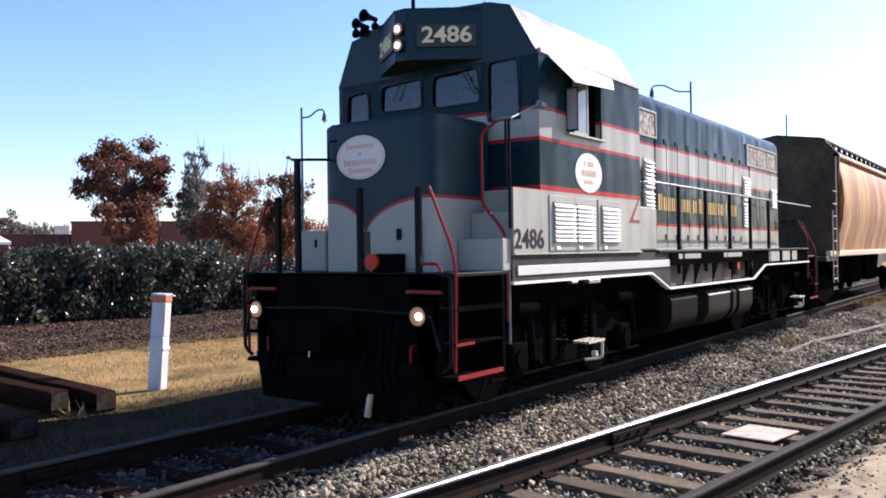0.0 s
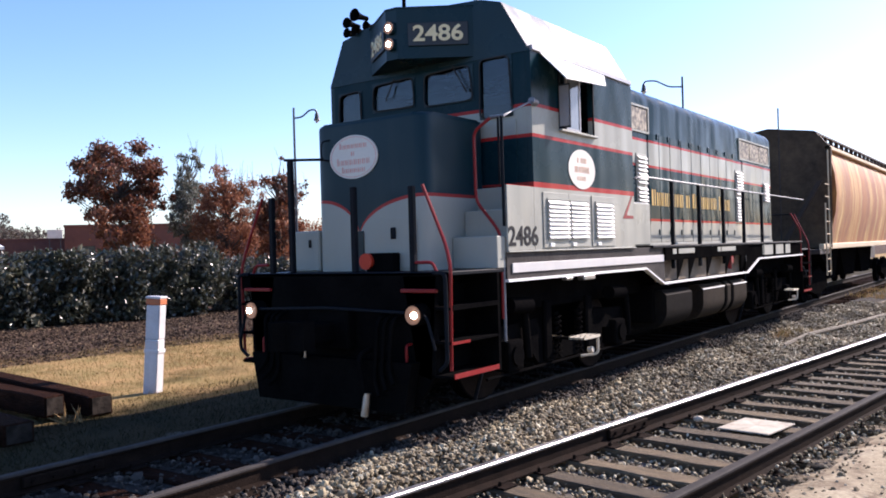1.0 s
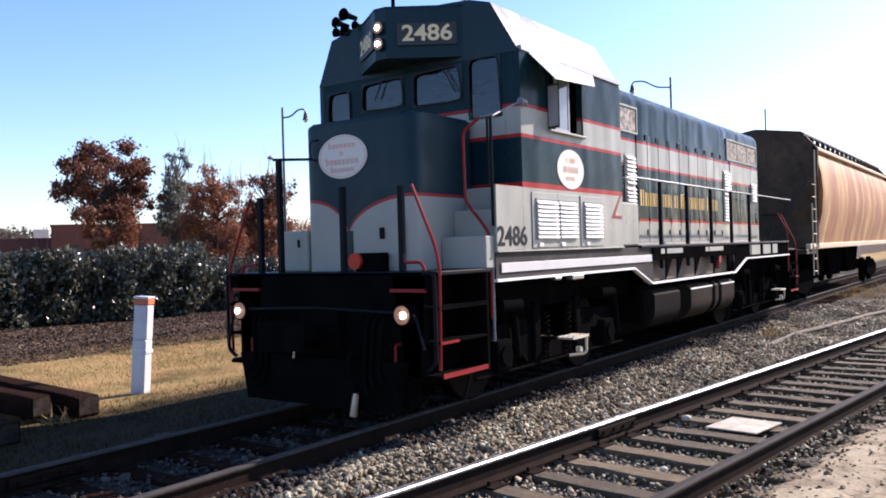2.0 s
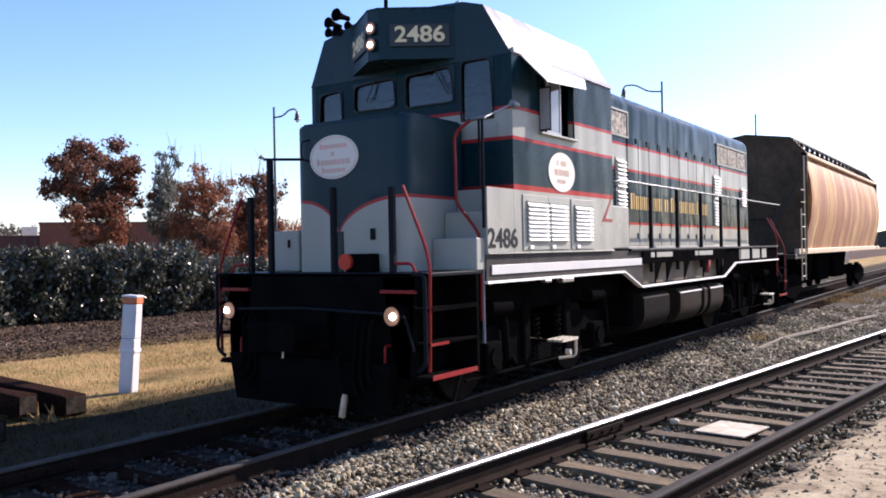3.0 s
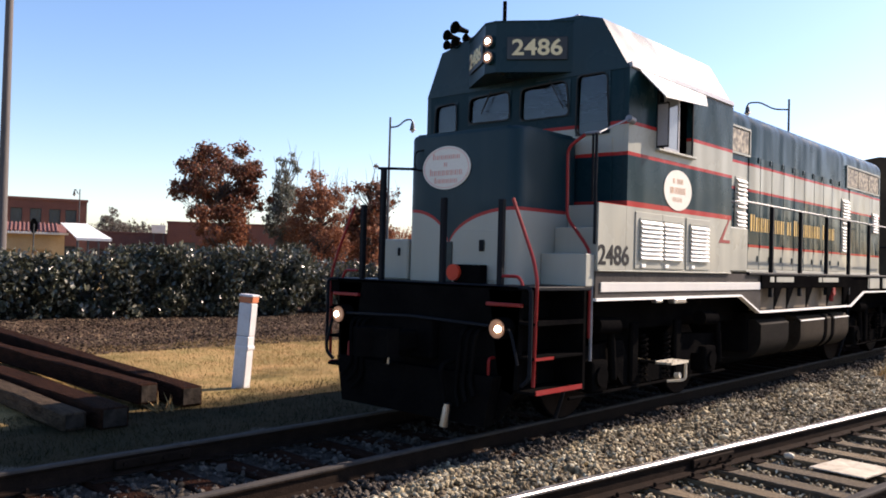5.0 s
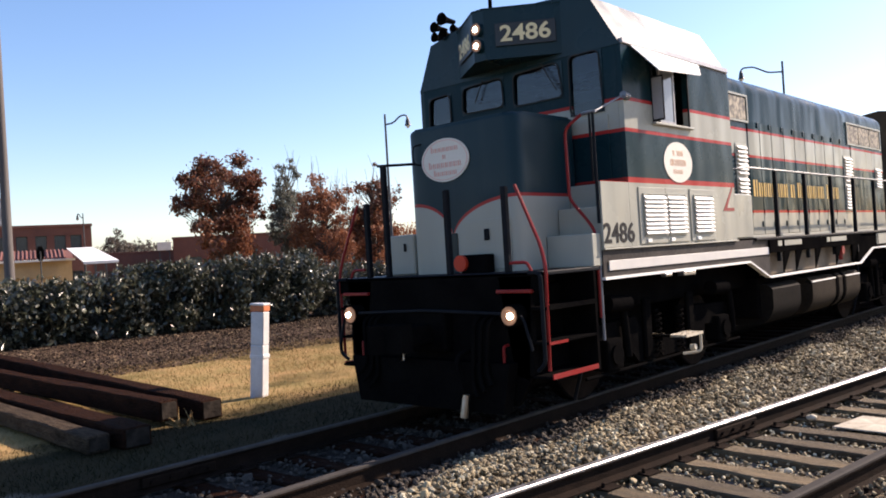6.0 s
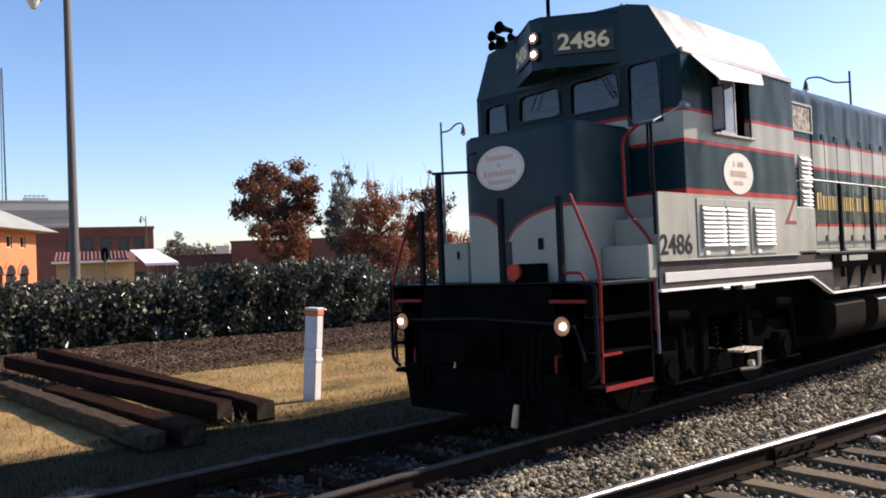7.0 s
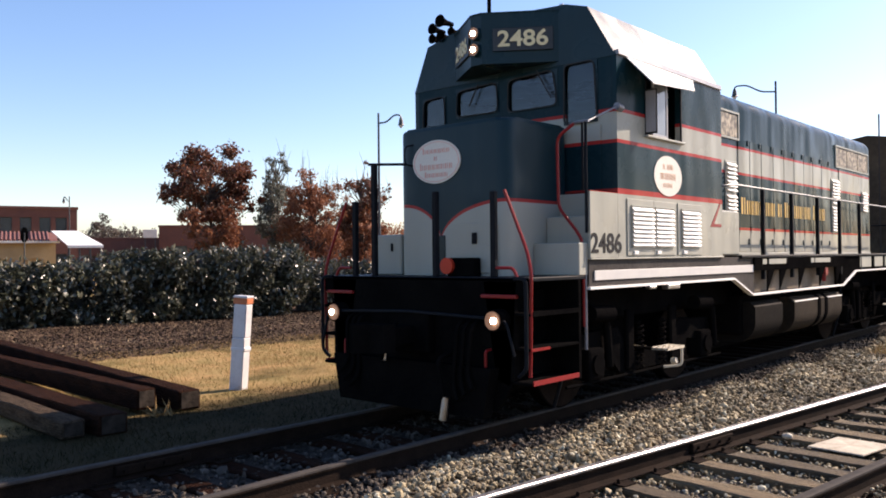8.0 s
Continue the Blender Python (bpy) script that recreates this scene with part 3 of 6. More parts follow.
# front end: pilot, deck, coupler, ditch lights, steps
def end_set(yf, d):
    """One end of the frame; yf: the face of the pilot, d: the way out (-1 front, 1 rear)."""
    def yy(a):
        return yf - d * a
    pil = part("pilot", prism([(-7.28, 1.46), (-7.28, 1.30), (-7.12, 1.28), (-7.12, 0.52), (-6.9, 0.20), (-4.79, 0.20), (-4.57, 0.52), (-4.57, 1.28), (-4.41, 1.30), (-4.41, 1.46)], yy(0), yy(0.06), "y"), M_BLACK, loco)
    part("plow", prism([(-6.95, 0.62), (-6.85, 0.14), (-4.84, 0.14), (-4.74, 0.62)], yy(-0.16), yy(-0.02), "y"), M_BLACK, pil)
    part("end_deck", box((-7.28, yy(0.0), 1.43), (-4.41, yy(1.6), 1.47), 0.008), M_DARK, loco)
    cp = part("coupler", box((XC - 0.09, yy(-0.55), 0.78), (XC + 0.09, yy(0.1), 0.98), 0.03), M_BLACK, loco)
    part("knuckle", prism([(XC - 0.2, yy(-0.52)), (XC - 0.22, yy(-0.72)), (XC - 0.08, yy(-0.80)), (XC - 0.02, yy(-0.66)), (XC + 0.16, yy(-0.62)), (XC + 0.2, yy(-0.5))], 0.74, 1.02, "z"), M_BLACK, cp)
    part("coupler_pocket", box((XC - 0.28, yy(-0.12), 0.70), (XC + 0.28, yy(0.0), 1.12), 0.03), M_BLACK, pil)
    part("uncoupling_lever", tube(rounded([(-7.2, yy(-0.1), 0.75), (-7.1, yy(-0.1), 1.08), (XC, yy(-0.14), 1.12), (-4.6, yy(-0.1), 1.08), (-4.5, yy(-0.1), 0.75)], 0.08), 0.016, 6), M_DARK, loco)
    for x, s in both(-4.72):
        dl = part("ditch_light", tube([(x, yy(-0.14), 1.07), (x, yy(0.02), 1.07)], 0.105, 24), M_BLACK, loco, smooth=True)
        part("reflector", tube([(x, yy(-0.150), 1.07), (x, yy(-0.139), 1.07)], 0.088, 24), M_REFLECT, dl)
        part("bulb", tube([(x + s * 0.02, yy(-0.165), 1.07), (x + s * 0.02, yy(-0.151), 1.07)], 0.03, 16), M_LAMP, dl, "lit ditch light")
        part("buffer_bar", box((x - 0.22, yy(-0.05), 1.275), (x + 0.20, yy(-0.004), 1.31), 0.006), M_RED, loco, "red grab bar on the pilot")
        for k in range(3):
            xx = x - s * (0.24 + 0.09 * k)
            part("air_hose", tube(rounded([(xx, yy(-0.02), 1.06), (xx, yy(-0.16), 1.02), (xx - s * 0.04, yy(-0.18), 0.55 - 0.06 * k), (xx + s * 0.06, yy(-0.24), 0.42 - 0.06 * k)], 0.09), 0.022, 7), M_BLACK, loco)
        part("grab_iron", tube(rounded([(x - s * 0.13, yy(-0.01), 0.42), (x - s * 0.13, yy(-0.09), 0.42), (x - s * 0.13, yy(-0.09), 0.78), (x - s * 0.13, yy(-0.01), 0.78)], 0.04), 0.014, 6), M_RED, loco)
        # step well
        xo = XR - 0.02 if s > 0 else XL + 0.02
        for j, z in enumerate((0.47, 0.79, 1.11)):
            xi = xo - s * 0.34 - s * 0.06 * j
            tread = part("step_tread", box((xi, yy(0.0), z), (xo, yy(0.82), z + 0.03), 0.006), M_BLACK, loco)
            part("step_edge", box((xo, yy(0.03 if j != 1 else 0.0), z), (xo + s * 0.012, yy(0.80 if j != 1 else 0.3), z + (0.045 if j != 1 else 0.025))), (M_RED, M_RED, M_BLACK)[j], tread, "red painted step edge" if j < 2 else "")
            part("riser", box((xi - s * 0.02, yy(0.0), z), (xi, yy(0.82), z + 0.34)), M_BLACK, tread)
        part("step_side", prism([(xo, 0.45), (xo - s * 0.40, 0.50), (xo - s * 0.55, 1.43), (xo, 1.43)], yy(0.82), yy(0.86), "y"), M_BLACK, loco)
        part("step_side", prism([(xo - s * 0.24, 0.45), (xo - s * 0.40, 0.50), (xo - s * 0.55, 1.43), (xo - s * 0.16, 1.43)], yy(0.0), yy(0.03), "y"), M_BLACK, loco)
        part("corner_pipe", tube(rounded([(xo - s * 0.17, yy(-0.02), 1.46), (xo - s * 0.02, yy(-0.04), 1.46), (xo - s * 0.02, yy(-0.04), 0.62), (xo - s * 0.12, yy(-0.02), 0.55)], 0.06), 0.02, 7), M_DARK, loco)


end_set(6.12, -1)
end_set(20.98, 1)
part("hose_end", box((-6.13, 5.88, 0.60), (-6.06, 5.92, 0.72), 0.015, ), M_STEEL, loco, "bare metal hose coupling")
part("hose_end", tube([(-5.25, 5.86, 0.10), (-5.22, 5.88, 0.32)], 0.04, 10), M_STEEL, loco, "bare metal hose coupling", True)
part("air_hose", tube(rounded([(-5.3, 6.05, 0.72), (-5.32, 5.86, 0.68), (-5.24, 5.86, 0.3)], 0.1), 0.026, 8), M_BLACK, loco)
part("air_hose", tube(rounded([(-6.0, 6.05, 0.98), (-6.05, 5.82, 0.92), (-6.1, 5.88, 0.62)], 0.1), 0.026, 8), M_BLACK, loco)

# short nose
NOSE = rounded([(-6.0, 7.68, 0), (-6.50, 7.68, 0), (-6.50, 6.55, 0), (-4.96, 6.55, 0), (-4.96, 7.68, 0), (-5.3, 7.68, 0)], 0.15, 6)
bm = prism([(p.x, p.y) for p in NOSE], 1.47, 3.09, "z")
top = [e for e in bm.edges if e.verts[0].co.z > 3 and e.verts[1].co.z > 3 and min(e.verts[0].co.y, e.verts[1].co.y) < 7.6]
bmesh.ops.bevel(bm, geom=top, offset=0.05, segments=3, affect="EDGES", profile=0.5)
nose = part("nose", bm, M_NOSE, loco, "low short hood, green over two grey arched fields", True)
part("nose_panel", box((-6.98, 6.58, 1.47), (-6.505, 7.3, 1.93), 0.015), M_GREY, loco, "grey equipment box beside the nose")
hatch = part("nose_door", box((-5.66, 6.538, 1.50), (-5.08, 6.548, 2.02), 0.003), M_GREY, nose)
part("latch", box((-5.42, 6.52, 1.80), (-5.35, 6.537, 1.92), 0.008), M_DARK, hatch)
part("latch", box((-6.66, 6.565, 1.74), (-6.62, 6.579, 1.83), 0.006), M_DARK, loco)
part("marker_box", box((-5.66, 6.40, 1.47), (-5.30, 6.535, 1.66), 0.012), M_BLACK, loco)
part("marker_lamp", tube([(-5.63, 6.36, 1.575), (-5.63, 6.44, 1.575)], 0.085, 22), M_SIGNAL, loco, "round red marker disc", True)
part("nose_stem", box((-5.93, 6.535, 1.47), (-5.80, 6.547, 1.90), 0.004), M_GREEN, nose)
seal = part("emblem", prism(ellipse(-5.915, 2.70, 0.345, 0.235), 6.536, 6.548, "y"), M_SIGN, nose, "white oval emblem with faded red writing")
part("emblem_rim", add_prism_ring(ellipse(-5.915, 2.70, 0.325, 0.218), ellipse(-5.915, 2.70, 0.318, 0.212), 6.5335, 6.536, "y"), M_PINK, seal)
for z, w, h in ((2.815, 0.40, 0.045), (2.735, 0.07, 0.045), (2.645, 0.48, 0.055), (2.555, 0.34, 0.045)):
    n = max(1, round(w / 0.06))
    for k in range(n):
        x0 = -5.915 - w / 2 + k * w / n
        part("writing_bar", box((x0 + 0.006, 6.533, z - h / 2), (x0 + 0.024, 6.536, z + h / 2 + (0.02 if k == 0 and n > 3 else 0))), M_PINK, seal)
        part("writing_bar", box((x0 + 0.038, 6.533, z - h / 2), (x0 + 0.048, 6.536, z + h / 2)), M_PINK, seal)
part("nose_grab", tube(rounded([(-6.26, 6.56, 2.68), (-6.34, 6.50, 2.70), (-6.36, 6.50, 2.80), (-6.34, 6.50, 2.90), (-6.26, 6.56, 2.92)], 0.03), 0.009, 6), M_DARK, nose)

# stair beside the nose, enclosed by a side panel
for x, s in both(XR):
    inner = -4.955 if s > 0 else -6.505
    for j, (y, z0, z1) in enumerate(((6.98, 1.47, 1.80), (7.22, 1.80, 2.08), (7.46, 2.08, 2.33)) if s > 0 else ((7.3, 1.47, 1.80),)):
        part("stair_step", box((inner, y, 1.47 if j == 0 else z0 - 0.01), (x - s * 0.035, 7.68, z1), 0.008), M_GREY, loco)
    if s > 0:
        pan = part("stair_panel", box((x - s * 0.03, 7.14, 1.645), (x, 7.70, 2.33), 0.004), M_CAB, loco)
        lettering("road_number", "2486", 0.285, Matrix.Translation((x + 0.002, 7.455, 1.785)) @ pose(0, 0, 0, 90, 0, 90), M_INK, pan, "dark grey road number", 1.1)

# cab: walls with openings, roof, prow with headlights
WIN_R = (8.34, 9.19, 3.02, 3.74)
cab = part("cab", add_wall(bmesh.new(), "x", XR - 0.06, XR, (7.70, 10.40, 1.645, 3.80), [WIN_R]), M_CAB, loco, "crew cab with an open side window")
part("cab_wall", add_wall(bmesh.new(), "x", XL, XL + 0.06, (7.70, 10.40, 1.645, 3.80), []), M_GREEN, cab)
FRONT_WINS = [[(-5.02, 3.13), (-4.61, 3.13), (-4.64, 3.785), (-5.01, 3.785)], [(-5.80, 3.37), (-5.12, 3.37), (-5.17, 3.76), (-5.79, 3.73)],
              [(-6.60, 3.41), (-5.96, 3.40), (-5.98, 3.74), (-6.58, 3.71)], [(-7.17, 3.24), (-6.80, 3.24), (-6.81, 3.69), (-7.15, 3.67)]]


def win_rect(q):
    return (min(p[0] for p in q), max(p[0] for p in q), min(p[1] for p in q), max(p[1] for p in q))


def round_loop(q, r, n=4):
    """A closed outline with rounded corners."""
    out = []
    for k in range(len(q)):
        a, b, c = Vector(q[k - 1]), Vector(q[k]), Vector(q[(k + 1) % len(q)])
        p, e = b + (a - b).normalized() * r, b + (c - b).normalized() * r
        out += [tuple(p.lerp(b, i / n).lerp(b.lerp(e, i / n), i / n)) for i in range(n + 1)]
    return out


def grown(q, g):
    c = sum((Vector(p) for p in q), Vector((0, 0))) / len(q)
    return [(p[0] + math.copysign(g, p[0] - c.x), p[1] + math.copysign(g, p[1] - c.y)) for p in q]


bm = add_wall(bmesh.new(), "y", 7.70, 7.76, (XL + 0.062, XR - 0.062, 1.645, 3.80), [win_rect(q) for q in FRONT_WINS])
part("cab_front", bm, M_CAB, cab)
part("cab_back", box((XL + 0.062, 10.34, 1.645), (XR - 0.062, 10.395, 3.80)), M_CAB, cab)
part("cab_floor", box((XL + 0.065, 7.77, 2.2), (XR - 0.065, 10.33, 2.26)), M_BLACK, cab)
part("control_stand", box((-5.2, 8.3, 2.26), (-4.8, 8.8, 3.2), 0.05), M_BLACK, cab)
seat_ob = part("crew_seat", box((-5.0, 9.1, 2.6), (-4.6, 9.5, 2.72), 0.04), M_BLACK, cab)
part("seat_back", box((-5.0, 9.5, 2.72), (-4.6, 9.6, 3.3), 0.04), M_BLACK, seat_ob)
ROOF = [(XR, 3.80), (XR - 0.345, 4.39), (XR - 0.62, 4.47), (XC, 4.52), (XL + 0.62, 4.45), (XL + 0.24, 4.36), (XL, 3.80)]
part("cab_roof", prism(ROOF, 7.69, 10.40, "y"), M_GREEN, cab, "dark green angled cab roof")
part("roof_hatch", box((-5.75, 8.2, 4.48), (-5.1, 8.9, 4.54), 0.02), M_GREEN, cab)
for i, q in enumerate(FRONT_WINS):
    a, b, c, d = win_rect(q)
    inner = round_loop(q, 0.07)
    square = [(a - 0.012, c - 0.012), (b + 0.012, c - 0.012), (b + 0.012, d + 0.01), (a - 0.012, d + 0.01)]
    fr = part("front_window", add_prism_ring(round_loop(square, 0.004), inner, 7.690, 7.699, "y"), M_GREEN, cab)
    part("gasket", add_prism_ring(round_loop(grown(q, 0.012), 0.08), inner, 7.676, 7.689, "y"), M_RUBBER, fr, "black rubber gasket")
    part("pane", box((a - 0.01, 7.715, c - 0.01), (b + 0.01, 7.722, d + 0.01)), M_GLASS, fr)
    if i in (1, 2):
        part("wiper", tube([(a + 0.42, 7.665, d + 0.03), (b - 0.06, 7.665, c + 0.08)] if i == 1 else [(a + 0.36, 7.665, d + 0.02), (a + 0.22, 7.665, c + 0.10)], 0.009, 5), M_RUBBER, fr)
part("door_panel", box((-5.06, 7.685, 2.36), (-4.56, 7.697, 3.08), 0.004), M_CAB, cab, "front cab door")
PROW = [(-5.80, 7.20), (-5.09, 7.69), (-6.62, 7.69), (-5.96, 7.20)]
prow = part("headlight_prow", prism(PROW, 3.85, 4.42, "z"), M_GREEN, cab, "pointed headlight housing with number boards")
part("prow_cap", prism([(-5.80, 7.19), (-5.07, 7.69), (-6.64, 7.69), (-5.96, 7.19)], 4.42, 4.435, "z"), M_GREEN, prow)
for z in (4.205, 4.02):
    ring = part("headlight", tube([(XC - 0.035, 7.15, z), (XC - 0.035, 7.21, z)], 0.075, 24), M_GREEN, prow, smooth=True)
    part("reflector", tube([(XC - 0.035, 7.144, z), (XC - 0.035, 7.149, z)], 0.066, 24), M_REFLECT, ring)
    part("bulb", tube([(XC - 0.035, 7.136, z), (XC - 0.035, 7.1435, z)], 0.030, 20), M_LAMP, ring, "lit headlight")
for p0, p1, sgn in (((-5.80, 7.20), (-5.09, 7.69), 1), ((-5.96, 7.20), (-6.62, 7.69), -1)):
    v = Vector((p1[0] - p0[0], p1[1] - p0[1], 0))
    ang = math.degrees(math.atan2(v.y, v.x)) if sgn > 0 else math.degrees(math.atan2(-v.y, -v.x))
    mid = Vector((p0[0], p0[1], 4.115)) + v * (0.54 if sgn > 0 else 0.45)
    nrm = Vector((v.y, -v.x, 0)).normalized() * sgn
    board = part("number_board", box((-0.34, -0.012, -0.13), (0.34, 0.0, 0.13), 0.004, Matrix.Translation(mid + nrm * 0.012) @ pose(0, 0, 0, 0, 0, ang)), M_BOARD, prow)
    lettering("road_number", "2486", 0.25, Matrix.Translation(mid + nrm * 0.028) @ pose(0, 0, 0, 90, 0, ang), M_CREAM, board, "cream road number", 1.15)

# cab side window, awning, mirror
wn = part("side_window", frame_ring("x", XR + 0.001, 0.018, WIN_R, 0.02), M_DARK, cab)
part("sash", add_wall(bmesh.new(), "x", XR - 0.045, XR - 0.025, (8.56, 8.93, 3.03, 3.73), [(8.59, 8.90, 3.06, 3.70)]), M_WING, wn)
part("pane", box((XR - 0.037, 8.59, 3.06), (XR - 0.032, 8.90, 3.70)), M_SKYPANE, wn)
wing = part("wind_wing", box((XR + 0.005, 8.32, 3.02), (XR + 0.145, 8.34, 3.52), 0.004), M_DARK, cab)
part("wing_pane", box((XR + 0.015, 8.312, 3.04), (XR + 0.135, 8.319, 3.50)), M_WING, wing)
part("arm_rest", box((XR, 8.3, 2.985), (XR + 0.05, 9.25, 3.012), 0.006), M_GREY, cab)
AWN = [(XR - 0.01, 7.89, 3.825), (XR + 0.33, 7.89, 3.475), (XR + 0.27, 9.02, 3.565), (XR - 0.01, 9.58, 3.815)]
bm = bmesh.new()
low = [bm.verts.new(p) for p in AWN]
high = [bm.verts.new((p[0], p[1], p[2] + 0.016)) for p in AWN]
bm.faces.new(low)
bm.faces.new(list(reversed(high)))
for k in range(4):
    bm.faces.new((low[k], low[(k + 1) % 4], high[(k + 1) % 4], high[k]))
part("awning", bm, M_WHITE, cab, "white painted window awning")
part("eave_gutter", prism([(XR - 0.02, 3.80), (XR + 0.022, 3.815), (XR + 0.014, 3.87), (XR - 0.04, 3.86)], 7.72, 10.38, "y"), M_WING, cab, "grey gutter under the roof edge")
part("oval_badge", prism(ellipse(8.86, 2.585, 0.35, 0.235), XR + 0.001, XR + 0.008, "x"), M_SIGN, cab, "cream oval emblem with faded red writing")
for z, ws, h in ((2.69, (0.08, 0.16), 0.06), (2.58, (0.09, 0.28), 0.075), (2.475, (0.24,), 0.05)):
    y = 8.86 - (sum(ws) + 0.02) / 2
    for w in ws:
        n = max(1, round(w / 0.06))
        for k in range(n):
            part("writing_bar", box((XR + 0.009, y + k * w / n, z - h / 2), (XR + 0.011, y + k * w / n + 0.013, z + h / 2)), M_TANINK, cab)
            part("writing_bar", box((XR + 0.009, y + k * w / n + 0.030, z - h / 2), (XR + 0.011, y + k * w / n + 0.036, z + h / 2)), M_TANINK, cab)
        y += w + 0.02
for y0, y1, d0, d1 in ((7.97, 8.46, 7.88, 8.483), (8.51, 8.94, 8.487, 9.03), (9.18, 9.66, 9.09, 9.75)):
    door = part("louvre_door", box((XR + 0.001, d0, 1.665), (XR + 0.012, d1, 2.28), 0.003), M_GREY, cab)
    part("louvre_frame", frame_ring("x", XR + 0.0125, 0.015, (y0, y1, 1.76, 2.20), 0.012), M_GREY, door)
    # White slats on the grey door stand for sun on their upper faces.
    for k in range(9):
        z = 1.765 + 0.048 * k
        part("louvre", prism([(XR + 0.013, z + 0.042), (XR + 0.015, z + 0.046), (XR + 0.048, z + 0.008), (XR + 0.046, z)], y0, y1, "y"), M_WHITE, door)
    part("hinge", box((XR + 0.013, y0 + 0.03, 1.675), (XR + 0.03, y0 + 0.12, 1.715), 0.004), M_WHITE, door)
bm = prism([(10.02, 2.02), (10.36, 2.02), (10.36, 2.06), (10.14, 2.06), (10.36, 2.34), (10.32, 2.34)], XR + 0.001, XR + 0.004, "x")
part("stripe_step", bm, M_RED, cab, "red stripe that steps down at the cab's rear")
part("cab_apron", box((XR - 0.58, 10.40, 1.655), (XR - 0.02, 11.02, 2.25), 0.02), M_CAB, loco)
mir = part("mirror_arm", tube([(XR + 0.0, 7.12, 3.03), (XR + 0.02, 7.68, 3.25)], 0.010, 6), M_PIPE, loco)
part("mirror", tube([(XR + 0.02, 7.66, 3.25), (XR + 0.02, 7.76, 3.235)], 0.04, 14), M_PIPE, mir, smooth=True)
part("mirror_post", tube([(XR - 0.03, 7.12, 1.9), (XR - 0.03, 7.12, 3.03)], 0.016, 8), M_DARK, loco)
part("mirror_post", tube([(XR - 0.07, 7.12, 2.33), (XR - 0.07, 7.12, 3.02)], 0.013, 8), M_DARK, loco)
part("mirror_bracket", tube([(XR - 0.16, 7.12, 3.03), (XR + 0.01, 7.12, 3.03)], 0.016, 8), M_PIPE, loco)

# horns, aerial and small things on the roof
def bell(x, z, y0, r):
    """A flared trumpet with its mouth at y0, facing forward."""
    bm = bmesh.new()
    rings = []
    for y, k in ((0.24, 0.36), (0.14, 0.42), (0.07, 0.58), (0.03, 0.80), (0.0, 1.0), (0.006, 0.86), (0.05, 0.5), (0.1, 0.12)):
        rings.append([bm.verts.new((x + r * k * math.cos(a), y0 + y, z + r * k * math.sin(a))) for a in [math.pi / 8 * j for j in range(16)]])
    for p, q in zip(rings, rings[1:]):
        for j in range(16):
            bm.faces.new((p[j], p[(j + 1) % 16], q[(j + 1) % 16], q[j]))
    bm.faces.new(rings[0])
    bm.faces.new(rings[-1])
    return bm


horn = part("horn_bracket", box((-6.95, 7.90, 4.36), (-6.70, 8.0, 4.44), 0.01), M_BLACK, cab)
for x, z, y0, r in ((-6.98, 4.575, 7.66, 0.070), (-6.81, 4.635, 7.62, 0.082), (-7.0, 4.455, 7.68, 0.062), (-6.84, 4.455, 7.66, 0.072), (-6.70, 4.50, 7.70, 0.055)):
    part("trumpet", bell(x, z, y0, r), M_BLACK, horn, "black air horn trumpet", True)
part("manifold", tube(rounded([(-7.0, 7.95, 4.5), (-6.75, 7.95, 4.56), (-6.45, 7.85, 4.52)], 0.05), 0.035, 10), M_PIPE, horn)
part("air_valve", tube([(-6.56, 7.80, 4.50), (-6.42, 7.80, 4.47)], 0.055, 12), M_BLACK, horn, smooth=True)
part("aerial", tube([(-6.12, 7.75, 4.42), (-6.12, 7.75, 4.86)], 0.024, 10), M_BLACK, cab, smooth=True)
part("roof_bracket", box((-5.52, 7.74, 4.46), (-5.42, 7.86, 4.515), 0.02), M_BLACK, cab)
part("roof_bracket", box((-5.38, 7.74, 4.46), (-5.33, 7.82, 4.50), 0.012), M_BLACK, cab)
part("lifting_eye", box((-5.10, 7.71, 4.44), (-5.04, 7.75, 4.50), 0.01), M_STEEL, cab)


# railings
def rail_line(name, pts, mat, r=0.017, bend=0.08):
    return part(name, tube(rounded(pts, bend), r, 8), mat, loco)


for x, s in both(XR):
    xo = x - s * 0.02
    rail_line("red_handrail", [(xo - s * 0.02, 6.14, 0.55), (xo, 6.14, 1.52), (xo - s * 0.06, 6.16, 1.72), (xo - s * 0.33, 6.18, 2.30)], M_RED)
    if s > 0:
        rail_line("red_handrail", [(xo - s * 0.04, 7.10, 0.95), (xo - s * 0.04, 7.10, 1.80), (xo - s * 0.10, 7.10, 1.90), (xo - s * 0.33, 7.10, 2.17), (xo - s * 0.34, 7.10, 2.90), (xo - s * 0.15, 7.12, 3.02)], M_RED)
    part("stair_post", tube([(xo - s * 0.03, 7.12, 0.72), (xo - s * 0.03, 7.12, 1.64)], 0.016, 8), M_PIPE, loco)
    part("end_post", box((xo - s * 0.50, 6.16, 1.47), (xo - s * 0.44, 6.22, 2.30), 0.008), M_DARK, loco)
    rail_line("grab_loop", [(xo - s * 0.42, 6.16, 1.56), (xo - s * 0.22, 6.16, 1.56), (xo - s * 0.17, 6.16, 1.46)], M_RED, 0.016, 0.05)
part("end_post", box((-5.645, 6.16, 1.47), (-5.585, 6.22, 2.34), 0.008), M_DARK, loco)
part("end_post", box((-6.55, 6.16, 1.47), (-6.49, 6.22, 2.70), 0.008), M_DARK, loco)
part("end_post_arm", tube([(-6.62, 6.19, 2.70), (-6.30, 6.48, 2.70)], 0.016, 8), M_DARK, loco)
